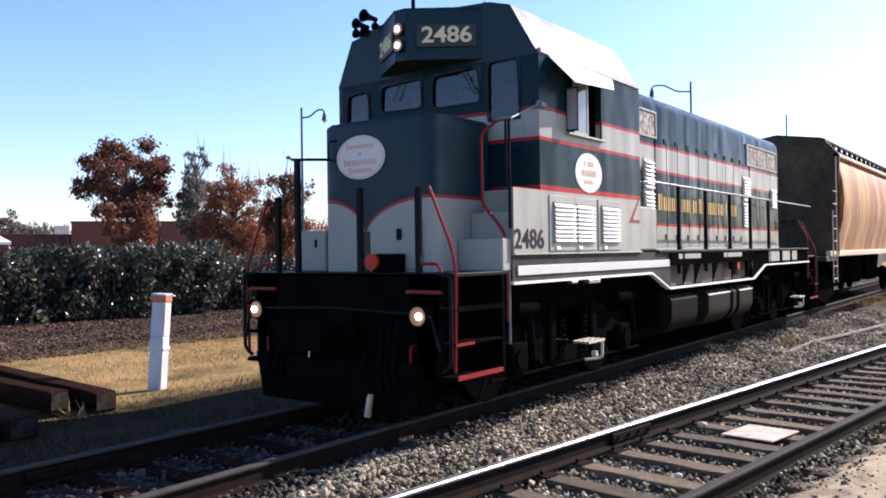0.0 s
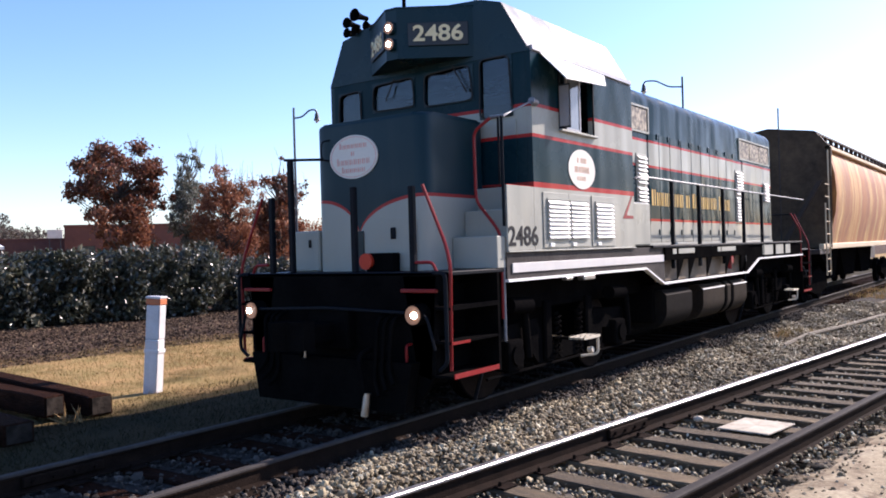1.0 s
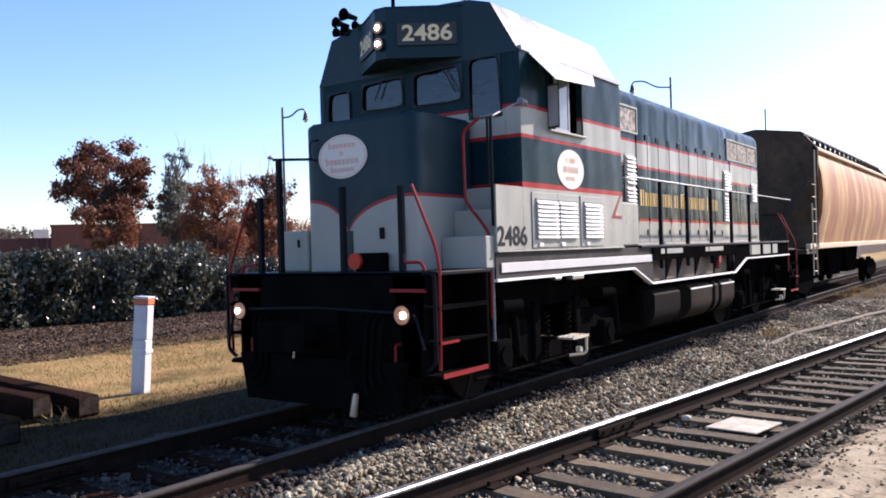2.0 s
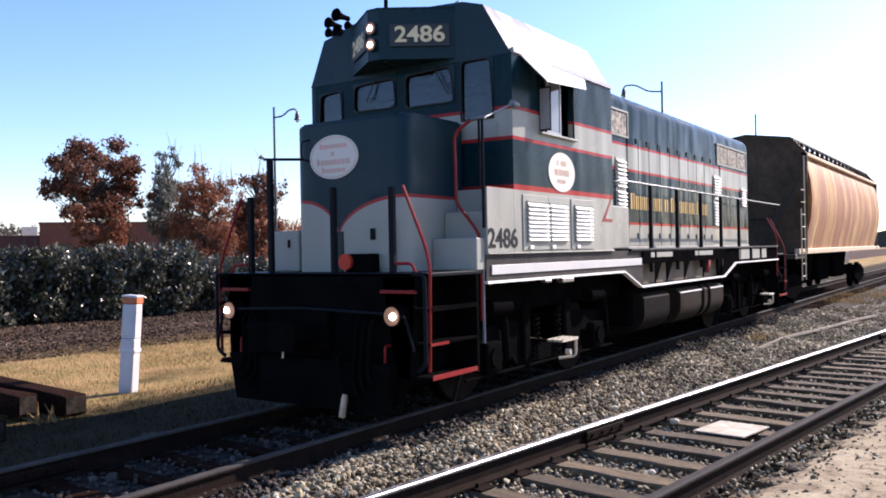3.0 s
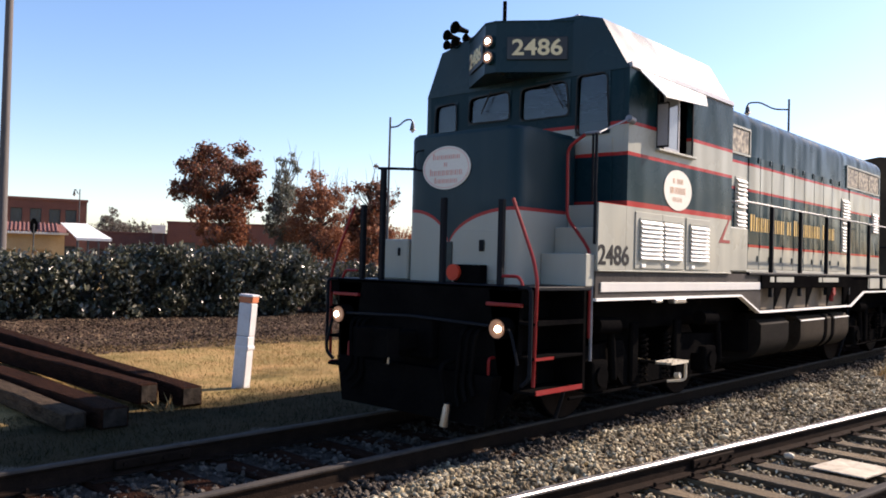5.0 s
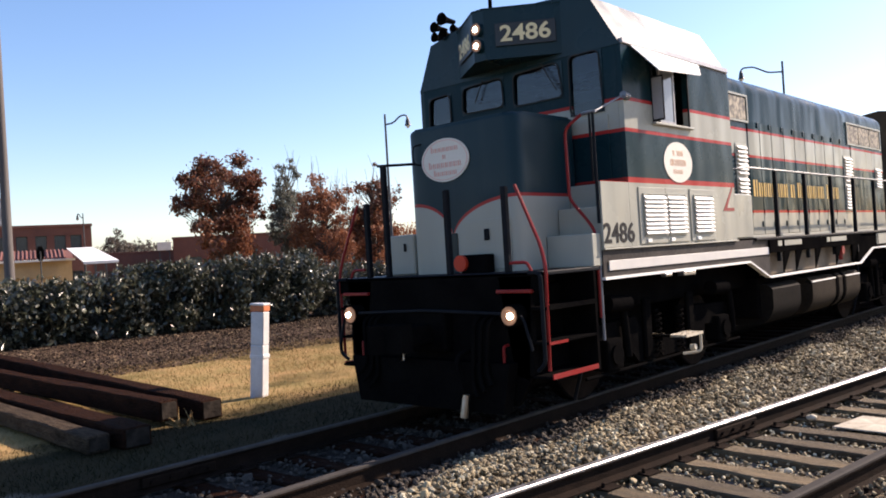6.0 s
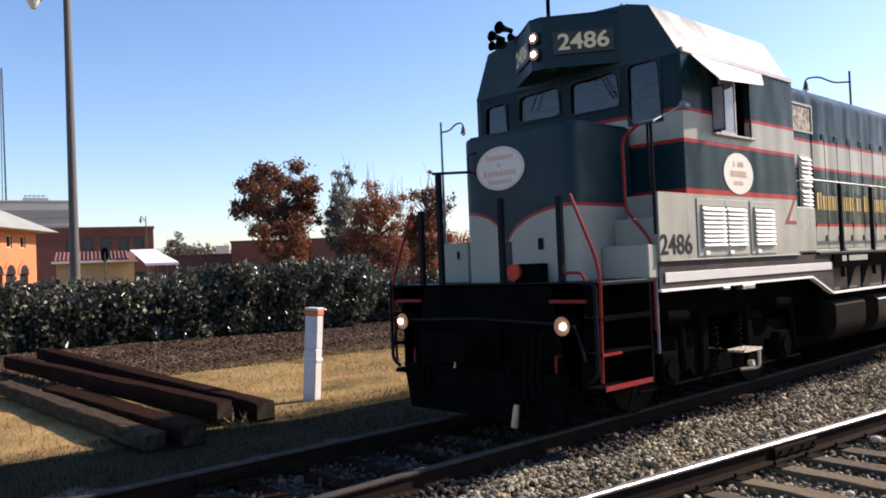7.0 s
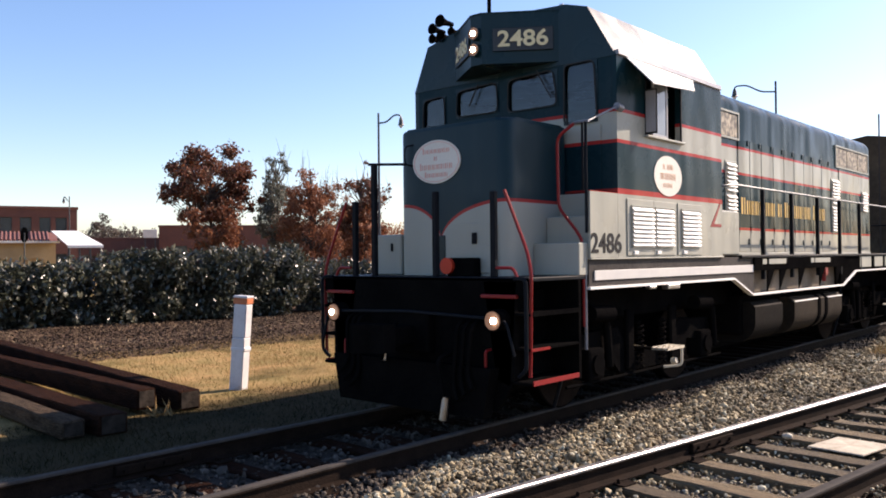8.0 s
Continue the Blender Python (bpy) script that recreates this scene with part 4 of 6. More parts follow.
for x, s in both(XR):
    xo = x - s * 0.03
    rail_line("long_handrail", [(xo - s * 0.42, 10.46, 2.50), (xo - s * 0.05, 10.62, 2.58), (xo, 10.8, 2.61), (xo, 20.4, 2.61)], M_RAILPIPE, 0.015)
    for y in (11.9, 13.1, 14.35, 15.57, 16.81):
        part("stanchion", box((xo - 0.028, y - 0.028, 1.30), (xo + 0.028, y + 0.028, 2.60), 0.006), M_DARK, loco)
    rail_line("red_handrail", [(xo, 20.85, 0.6), (xo, 20.85, 1.6), (xo - s * 0.3, 20.8, 2.3)], M_RED)
    rail_line("red_handrail", [(xo, 20.05, 0.95), (xo, 20.05, 1.9), (xo - s * 0.2, 20.02, 2.3)], M_RED)
part("end_rail", tube([(-7.0, 20.85, 2.3), (-4.7, 20.85, 2.3)], 0.018, 8), M_DARK, loco)

# long hood: rounded roof, doors, louvres, screened windows
HX = -4.885
HL = mirror_x(HX)
prof = [(HX, 1.652), (HX, 3.86)]
prof += [(HX - 0.24 * (1 - math.cos(a)), 3.86 + 0.24 * math.sin(a)) for a in [math.pi / 2 * k / 6 for k in range(1, 7)]]
prof += [(XC, 4.13)]
prof = prof + [(mirror_x(x), z) for x, z in reversed(prof[:-1])]
hood = part("long_hood", prism(prof, 10.42, 19.45, "y"), M_HOOD, loco, "long engine hood in green, red and grey bands", True)
bm = prism([(HX - 0.10 + 0.0, 1.655), (HX - 0.10, 3.75), (HX - 0.4, 4.0), (HL + 0.4, 4.0), (HL + 0.10, 3.75), (HL + 0.10, 1.655)], 19.45, 19.75, "y")
part("hood_end", bm, M_GREEN, hood)
for x, s in both(HX):
    # tall doors in the middle field, with hinges and latches
    edges = [11.72, 12.20, 12.66, 13.14, 13.66, 14.16, 14.66, 15.16, 15.66, 16.16, 16.66]
    for y0, y1 in zip(edges[1:], edges[2:]):
        d = part("hood_door", box((x + s * 0.001, y0 + 0.012, 1.70), (x + s * 0.016, y1 - 0.012, 3.42), 0.004), M_HOOD, hood)
        for z in (1.86, 3.38):
            part("door_latch", box((x + s * 0.016, y1 - 0.10, z - 0.045), (x + s * 0.032, y1 - 0.06, z + 0.045), 0.005), M_GREEN, d)
        part("door_hinge", box((x + s * 0.016, y0 + 0.02, 2.0), (x + s * 0.024, y0 + 0.06, 2.09), 0.003), M_HOOD, d)
    for y0, y1, z0, z1 in ((11.76, 12.10, 2.60, 3.04), (11.76, 12.10, 2.09, 2.56), (16.78, 17.20, 2.62, 3.10), (16.78, 17.20, 2.09, 2.58), (18.85, 19.2, 2.55, 2.95)):
        grp = part("louvre_panel", box((x + s * 0.001, y0 - 0.03, z0 - 0.02), (x + s * 0.012, y1 + 0.03, z1 + 0.02), 0.003), M_GREY, hood)
        n = round((z1 - z0) / 0.06)
        # Slats again white, with the sun on them put into the colour.
        for k in range(n):
            z = z0 + (z1 - z0) * k / n
            part("louvre", prism([(x + s * 0.012, z + 0.045), (x + s * 0.014, z + 0.05), (x + s * 0.052, z + 0.012), (x + s * 0.050, z)], y0, y1, "y"), M_WHITE, grp)
    for y0, y1, z0, z1, n in ((11.55, 12.22, 3.42, 3.78, 1), (17.08, 19.3, 3.38, 3.76, 3)):
        scr = part("screen_window", frame_ring("x", x + s * 0.001, s * 0.02, (y0, y1, z0, z1), 0.03), M_GREY, hood, "dusty screened opening in the hood")
        for k in range(n):
            u0, u1 = y0 + (y1 - y0) * k / n + 0.02, y0 + (y1 - y0) * (k + 1) / n - 0.02
            part("screen", box((x + s * 0.001, u0, z0 + 0.01), (x + s * 0.007, u1, z1 - 0.01)), M_SCREEN, scr)
    part("rear_door", box((x + s * 0.001, 17.25, 1.70), (x + s * 0.014, 18.6, 3.34), 0.004), M_HOOD, hood)
    part("hood_kick_strip", box((x, 10.5, 1.653), (x + s * 0.03, 19.4, 1.69), 0.004), M_GREY, hood)
# gold company name on the side, as plain bars of its size
y = 12.30
for k, (w, gap) in enumerate(((0.18, .03), (0.16, .03), (0.13, .03), (0.15, .03), (0.16, .03), (0.13, .03), (0.13, .03), (0.17, .13), (0.19, .13), (0.16, .03), (0.16, .03), (0.15, .03), (0.16, .03), (0.13, .03), (0.06, .03), (0.13, .03), (0.16, .16), (0.15, .03), (0.05, .03), (0.15, .03), (0.05, .03), (0.15, .0))):
    h = 0.255 if k in (0, 9, 17) else 0.215
    part("lettering_bar", box((HX + 0.0165, y, 2.28), (HX + 0.0195, y + w * 0.34, 2.28 + h), 0.001), M_GOLD, hood)
    if w > 0.1:
        part("lettering_bar", box((HX + 0.0165, y + w * 0.62, 2.28), (HX + 0.0195, y + w * 0.84, 2.28 + h), 0.001), M_GOLD, hood)
    y += w + gap
for y in (13.4, 15.2, 17.9):
    part("roof_lug", tube([(HX - 0.45, y, 4.12), (HX - 0.45, y, 4.20)], 0.03, 8), M_DARK, hood)

# ---- hopper wagon behind the locomotive ----
def rusty_side():
    """Faded orange paint with pale upright streaks and brown rust runs."""
    m, t, p = nodes_of("rusty_orange_side")
    run = ramp(t, noise_at(t, 1.1, 5, (0.0, 1, 0.03), 0.7), 0.44, 0.68)
    thin = ramp(t, noise_at(t, 4, 5, (0.0, 1, 0.10), 0.7), 0.46, 0.7)
    blot = ramp(t, noise_at(t, 0.8, 8, (1, 1, 0.45), 0.75), 0.44, 0.6)
    c = mix_col(t, run, (0.32, 0.115, 0.018), (0.60, 0.43, 0.15))
    c = mix_col(t, math_node(t, "MULTIPLY", thin, 0.6), c, (0.15, 0.05, 0.02))
    c = mix_col(t, math_node(t, "MULTIPLY", blot, 0.8), c, (0.21, 0.066, 0.018))
    t.links.new(c, p.inputs["Base Color"])
    p.inputs["Roughness"].default_value = 0.7
    bump(t, p, thin, 0.1)
    return m


M_RUST = rusty_side()
M_BROWN = surface("dark_brown_steel", (0.010, 0.007, 0.005), (0.045, 0.028, 0.019), 0.7, 0, 1.5, 12, 0.3)
# End wall's brown is darkened to stand for shade on its forward face.
M_ENDWALL = surface("weathered_shaded_end", (0.016, 0.013, 0.011), (0.115, 0.082, 0.052), 0.75, 0, 0.8, 7, 0.3, spec=0.1)
M_PALESILL = surface("pale_sill", (0.48, 0.36, 0.22), (0.62, 0.50, 0.33), 0.6, 0, 3, 20, 0.2)
wagon = thing("hopper_wagon", (XC, 30, 0), "rust-streaked orange covered hopper wagon with a dark end", "wagon")
WY0, WY1 = 23.2, 37.4
SIDE = [(-4.42, 1.55), (-4.36, 1.85), (-4.24, 2.4), (-4.20, 2.9), (-4.24, 3.4), (-4.34, 3.85), (-4.46, 4.05), (-4.75, 4.42), (XC, 4.60)]
SIDE = SIDE + [(mirror_x(x), z) for x, z in reversed(SIDE[:-1])]
body = part("body", prism(SIDE, WY0 + 0.15, WY1 - 0.15, "y"), M_RUST, wagon, smooth=True)
END = [(-4.33, 1.45), (-4.29, 4.08), (-4.69, 4.55), (XC, 4.72), (mirror_x(-4.69), 4.55), (mirror_x(-4.29), 4.08), (mirror_x(-4.33), 1.45)]
for y in (WY0, WY1 - 0.12):
    part("end_wall", prism(END, y, y + 0.12, "y"), M_ENDWALL, wagon, "brown end wall, coloured dark for its shade")
for x, s in both(-4.36):
    part("side_sill", box((x - s * 0.1, 22.3, 1.42), (x + s * 0.02, 38.2, 1.56), 0.01), M_PALESILL, wagon, "pale sunlit side sill")
    part("top_rail", box((x - s * 0.08, WY0, 4.03), (x + s * 0.05, WY1, 4.12), 0.01), M_PALESILL, wagon)
    part("roof_walk", box((x - s * 0.36, WY0, 4.46), (x - s * 0.26, WY1, 4.52), 0.008), M_BROWN, wagon)
    for k in range(18):
        y = WY0 + 0.4 + k * 0.78
        part("walk_bracket", box((x - s * 0.34, y, 4.15), (x - s * 0.24, y + 0.06, 4.46)), M_BROWN, wagon)
    lad = part("end_ladder", tube([(x + s * 0.03, 23.0, 0.75), (x + s * 0.03, 23.0, 4.0)], 0.02, 6), M_PALESILL, wagon)
    part("ladder_rail", tube([(x + s * 0.03, 22.55, 0.75), (x + s * 0.03, 22.55, 2.6)], 0.02, 6), M_PALESILL, lad)
    for k in range(8):
        part("rung", tube([(x + s * 0.03, 22.55, 0.85 + k * 0.32), (x + s * 0.03, 23.0, 0.85 + k * 0.32)], 0.014, 6), M_PALESILL, lad)
part("brake_mast", tube([(-5.5, 22.9, 1.4), (-5.5, 22.9, 5.2)], 0.022, 6), M_BROWN, wagon)
part("centre_sill", box((XC - 0.3, 21.9, 0.85), (XC + 0.3, 38.6, 1.35), 0.02), M_BROWN, wagon)
part("end_platform", box((-7.3, 22.0, 1.30), (-4.38, 23.2, 1.42), 0.01), M_BROWN, wagon)
part("slope_sheet", prism([(23.3, 1.8), (23.3, 1.5), (25.6, 0.75), (25.6, 1.6)], -6.9, -4.8, "x"), M_BLACK, wagon)
# Black hoppers set close together to stand in for the shadow underneath.
for y in (26.0, 29.3, 32.6):
    part("discharge_hopper", prism([(y, 1.55), (y + 3.28, 1.55), (y + 2.5, 0.45), (y + 0.8, 0.45)], -6.45, -5.25, "x"), M_BLACK, wagon)
for x0, x1 in ((-5.6, -4.5), (-7.2, -6.1)):
    part("end_brace", prism([(x0, 1.42), (x0 + 0.12, 1.42), (x1 + 0.05, 3.2), (x1 - 0.07, 3.2)], 22.85, 22.95, "y"), M_BROWN, wagon)
part("wagon_coupler", box((XC - 0.1, 21.75, 0.78), (XC + 0.1, 22.3, 0.98), 0.03), M_BROWN, wagon)
for yc in (24.1, 36.5):
    bog = part("bogie", box((-6.6, yc - 0.25, 0.45), (-5.1, yc + 0.25, 0.85), 0.03), M_BROWN, wagon)
    for x, s in both(-4.95):
        part("bogie_frame", prism([(yc - 1.2, 0.35), (yc - 1.2, 0.6), (yc - 0.4, 0.85), (yc + 0.4, 0.85), (yc + 1.2, 0.6), (yc + 1.2, 0.35), (yc + 0.4, 0.2), (yc - 0.4, 0.2)], x - s * 0.08, x + s * 0.08, "x"), M_BLACK, bog)
    for y in (yc - 0.88, yc + 0.88):
        for x, s in both(-5.10):
            part("wheel", tube([(x + s * 0.07, y, 0.46), (x - s * 0.07, y, 0.46)], 0.46, 28), M_BLACK, bog, smooth=True)

# ---- the two tracks ----
RAIL_PROFILE = [(-0.07, -0.172), (0.07, -0.172), (0.07, -0.160), (0.012, -0.140), (0.009, -0.045), (0.034, -0.036), (0.036, -0.007),
                (0.028, 0.0), (-0.028, 0.0), (-0.036, -0.007), (-0.034, -0.036), (-0.009, -0.045), (-0.012, -0.140), (-0.07, -0.160)]


def track(label, centre, turn, y0, y1, tie_mat, tie_len, pitch, seed, tie_top=-0.172):
    """Rails on timber ties with plates; laid along the local y axis, turned about the camera's foot."""
    m = pose(0, 0, 0, 0, 0, turn)
    tr = thing("railway_track", (0, 0, 0), label, "railway track")
    tr.matrix_basis = m
    rng = random.Random(seed)
    for x in (centre - 0.7535, centre + 0.7535):
        r = part("rail", prism([(x + p, z) for p, z in RAIL_PROFILE], y0, y1, "y"), M_RAIL, tr, "rusty steel rail with its own head strip")
        # Bright metal head on the siding's left rail only; darker dull head elsewhere.
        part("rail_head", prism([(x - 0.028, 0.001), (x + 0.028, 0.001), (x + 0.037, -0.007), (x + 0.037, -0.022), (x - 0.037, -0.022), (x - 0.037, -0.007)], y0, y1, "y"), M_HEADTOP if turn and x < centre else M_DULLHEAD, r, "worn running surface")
        for y in () if x > centre else ((6.9, 17.2) if turn else (3.6,)):
            part("joint_bar", box((x - 0.045, y - 0.35, -0.135), (x + 0.045, y + 0.35, -0.045), 0.01), M_RAIL, r)
            for k in range(4):
                part("bolt", tube([(x + 0.04, y - 0.27 + k * 0.18, -0.09), (x + 0.07, y - 0.27 + k * 0.18, -0.09)], 0.017, 6), M_RAIL, r)
    shapes = []
    for k in range(4):
        bm = box((-tie_len / 2, -0.11, -0.18), (tie_len / 2, 0.11, 0), 0.016)
        bmesh.ops.subdivide_edges(bm, edges=[e for e in bm.edges if e.calc_length() > 1], cuts=9)
        for v in bm.verts:
            v.co += Vector((rng.uniform(-0.004, 0.004), rng.uniform(-0.007, 0.007), rng.uniform(-0.008, 0.003)))
        shapes.append(mesh_of("tie", bm, tie_mat))
    plate = mesh_of("tie_plate", box((-0.17, -0.09, 0), (0.17, 0.09, 0.014), 0.003), M_RAIL)
    spike = mesh_of("spike", box((-0.014, -0.014, 0), (0.014, 0.014, 0.045), 0.005), M_RAIL)
    y = y0 + 0.2
    while y < y1:
        t = attach(new("tie", rng.choice(shapes)), tr)
        t.matrix_parent_inverse = Matrix()
        t.matrix_basis = pose(centre + rng.uniform(-0.05, 0.05), y, tie_top + rng.uniform(-0.012, 0.0), rng.uniform(-1, 1), 0, rng.uniform(-1.6, 1.6))
        if y < 24:
            for x in (centre - 0.7535, centre + 0.7535):
                p = attach(new("tie_plate", plate), tr)
                p.matrix_parent_inverse = Matrix()
                p.matrix_basis = pose(x, y, tie_top - 0.010)
                for dx, dy in ((-0.095, 0.05), (0.095, -0.05)):
                    q = attach(new("spike", spike), tr)
                    q.matrix_parent_inverse = Matrix()
                    q.matrix_basis = pose(x + dx, y + dy, tie_top - 0.005, rng.uniform(-6, 6), rng.uniform(-6, 6), rng.uniform(0, 90))
        y += pitch + rng.uniform(-0.05, 0.05)
    return tr


NEAR_C, TURN = -3.39, -7.2
track("siding track with worn rails and weathered timber ties", NEAR_C, TURN, -6, 75, M_TIE, 2.55, 0.545, 3)
track("main track under the train on dark timber ties", XC - 0.005, 0, -8, 75, M_OLDTIE, 2.55, 0.56, 4)


# ---- ground: one sheet ----
def ground_material():
    m, t, p = nodes_of("ground_mix")
    pos = t.nodes.new("ShaderNodeNewGeometry").outputs["Position"]
    xyz = t.nodes.new("ShaderNodeSeparateXYZ")
    t.links.new(pos, xyz.inputs[0])
    wob = math_node(t, "MULTIPLY_ADD", noise_at(t, 0.6, 4), 2.4, -1.2)
    x = math_node(t, "ADD", xyz.outputs[0], wob)
    n1, n2 = ramp(t, noise_at(t, 1.3, 4), 0.35, 0.65), ramp(t, noise_at(t, 26, 4), 0.3, 0.7)
    grass = mix_col(t, n1, (0.32, 0.195, 0.085), (0.15, 0.125, 0.045))
    grass = mix_col(t, math_node(t, "MULTIPLY", n2, 0.5), grass, (0.48, 0.33, 0.15))
    bare = ramp(t, noise_at(t, 0.75, 5), 0.52, 0.68)
    grass = mix_col(t, math_node(t, "MULTIPLY", bare, 0.85), grass, (0.10, 0.075, 0.03))
    mulch = mix_col(t, n2, (0.030, 0.019, 0.014), (0.11, 0.072, 0.050))
    grit = mix_col(t, n2, (0.10, 0.085, 0.068), (0.26, 0.23, 0.19))
    sand = mix_col(t, n1, (0.30, 0.25, 0.165), (0.46, 0.395, 0.275))
    sand = mix_col(t, math_node(t, "MULTIPLY", n2, 0.6), sand, (0.22, 0.17, 0.11))
    dirt = ramp(t, noise_at(t, 3.2, 6, None, 0.7), 0.47, 0.62)
    sand = mix_col(t, math_node(t, "MULTIPLY", dirt, 0.8), sand, (0.15, 0.11, 0.075))
    c = mix_col(t, ramp(t, x, -15.8, -15.2), mulch, grass)
    c = mix_col(t, ramp(t, math_node(t, "MULTIPLY", x, -1), 34.0, 35.0), c, grass)
    # Train's shadow on the lawn, put in as a near-black strip of colour.
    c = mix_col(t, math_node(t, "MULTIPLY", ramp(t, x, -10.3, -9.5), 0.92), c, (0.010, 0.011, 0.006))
    c = mix_col(t, ramp(t, x, -7.7, -7.2), c, grit)
    side = math_node(t, "MULTIPLY_ADD", xyz.outputs[1], -0.126, x)
    c = mix_col(t, ramp(t, side, -2.9, -2.3), c, sand)
    t.links.new(c, p.inputs["Base Color"])
    p.inputs["Roughness"].default_value = 0.95
    p.inputs["Specular IOR Level"].default_value = 0.05
    bump(t, p, n2, 0.35, 0.02)
    return m


def bank(x, y):
    """Height of the ground: tracks on a low bed, a gentle rise under the hedge."""
    z = -0.27
    if x < -7.6:
        z += 0.02 * math.sin(x * 0.9 + y * 0.4)
    off = x - 0.126 * y + 2.55
    if off > 0 and y < 60:
        z += 0.125 * min(1.0, off / 0.35)
    return z


bm = bmesh.new()
xs = [-1500, -600, -250, -120, -70, -45, -35] + [-30 + 0.5 * i for i in range(52)] + [-4 + 0.2 * i for i in range(55)] + [8, 12, 20, 40, 100, 300, 1000]
ys = [-1000, -300, -100, -40, -15] + [-8 + 0.75 * i for i in range(62)] + [42, 50, 65, 90, 140, 250, 500, 1500]
grid = [[bm.verts.new((x, y, bank(x, y) + random.uniform(-0.012, 0.012))) for y in ys] for x in xs]
for i in range(len(xs) - 1):
    for j in range(len(ys) - 1):
        bm.faces.new((grid[i][j], grid[i + 1][j], grid[i + 1][j + 1], grid[i][j + 1]))
solo("ground", bm, ground_material(), "dry grass, dark mulch, grit, pale sand and a painted strip of shade", "ground", "structure", True)

# ballast bed: a low crowned shoulder under each track
M_BED = surface("ballast_bed", (0.07, 0.058, 0.046), (0.22, 0.19, 0.155), 0.95, 0, 8, 45, 0.8, 0.03)
M_DARKBED = surface("dark_bed", (0.015, 0.013, 0.011), (0.06, 0.05, 0.04), 0.95, 0, 4, 45, 0.8, 0.03, spec=0.2)
bm = prism([(-7.6, -0.30), (-7.3, -0.215), (-4.3, -0.215), (-3.6, -0.30)], -8, 75, "y")
solo("ballast_bed", bm, M_DARKBED, "low bed of crushed stone under the train's track", "ballast bed", "structure")
bm = prism([(-5.2, -0.32), (-4.8, -0.25), (-2.35, -0.25), (-2.1, -0.32)], -8, 75, "y")
ob = solo("ballast_bed", bm, M_BED, "low bed of crushed stone under the siding", "ballast bed", "structure")
ob.matrix_world = pose(0, 0, 0.003, 0, 0, TURN)

rng = np.random.default_rng(7)
STONES = stone_shapes(8, 11)


def siding_u(x, y):
    """Distance across and along the siding."""
    c, s = math.cos(radians(-TURN)), math.sin(radians(-TURN))
    return x * c - y * s, x * s + y * c


def stones(name, count, region, label, seed, zfun, size=(0.03, 0.075), mat=None):
    r = np.random.default_rng(seed)
    x, y = region(r, count)
    z = zfun(x, y, r)
    sz = r.uniform(size[0], size[1], len(x)) * np.where(r.random(len(x)) < 0.06, 1.5, 1.0)
    return scatter(name, STONES, np.stack([x, y, z], 1), sz, mat or M_STONE, label, "gravel", seed=seed + 1, tilt=1.6)


def between(r, n):
    y = np.where(r.random(n * 2) < 0.06, r.uniform(-4, 2, n * 2), 2.0 + 24 * r.random(n * 2) ** 1.7)
    x = r.uniform(-5.0, -1.0, n * 2)
    u, v = siding_u(x, y)
    keep = (u < -4.19) & (x < -3.2 + 0.13 * y) & (x > -4.68 + 0.06 * np.sin(y * 3.1) - 0.25 * (y < 5.6))
    return x[keep][:n], y[keep][:n]


def heap(x, y, r):
    u, v = siding_u(x, y)
    gap = np.minimum((-4.2 - u), x + 4.75)
    return -0.20 + 0.10 * np.clip(gap / 0.35, 0, 1) * np.clip(1.2 - np.abs(y - 5) / 12, 0.2, 1) + 0.04 * np.sin(x * 5 + y * 2.3) + r.uniform(-0.015, 0.02, len(x))


stones("ballast", 36000, between, "heaped pale grey crushed stone between the tracks", 21, heap)


def in_siding(r, n):
    v = np.where(r.random(n) < 0.12, r.uniform(-5, 3, n), 3.0 + 26 * r.random(n) ** 1.6)
    u = r.uniform(-4.75, -2.0, n)
    c, s = math.cos(radians(TURN)), math.sin(radians(TURN))
    return u * c - v * s, u * s + v * c


stones("ballast", 26000, in_siding, "loose crushed stone between the siding's ties", 31, lambda x, y, r: np.full(len(x), -0.225) + r.uniform(-0.02, 0.022, len(x)), (0.022, 0.055))
stones("ballast", 9000, lambda r, n: (r.uniform(-7.25, -4.6, n), -1 + 14 * r.random(n)), "dark crushed stone under the train", 41, lambda x, y, r: np.full(len(x), -0.205) + r.uniform(-0.02, 0.022, len(x)), mat=M_DARKSTONE)
stones("ballast", 9000, lambda r, n: (r.uniform(-5.02, -4.5, n) - 0.1 * r.random(n), -1 + 26 * r.random(n) ** 1.3), "dark stone packed against the rail", 43, lambda x, y, r: np.full(len(x), -0.175) + r.uniform(-0.03, 0.02, len(x)), mat=M_DARKSTONE)


def along_siding(r, n):
    v = 2.0 + 20 * r.random(n) ** 1.4
    u = -2.58 + 3.2 * r.random(n) ** 1.8
    c, s = math.cos(radians(TURN)), math.sin(radians(TURN))
    return u * c - v * s, u * s + v * c


stones("gravel", 6500, lambda r, n: along_siding(r, n), "scattered small stones on sandy ground", 51, lambda x, y, r: np.full(len(x), -0.148) + r.uniform(-0.01, 0.012, len(x)), (0.012, 0.05))
stones("gravel", 9000, lambda r, n: (r.uniform(-4.4, -2.0, n) + 0.7, 15 + 35 * r.random(n) ** 1.3), "thin worn gravel along the track", 61, lambda x, y, r: np.full(len(x), -0.22) + r.uniform(-0.01, 0.03, len(x)), (0.03, 0.09))

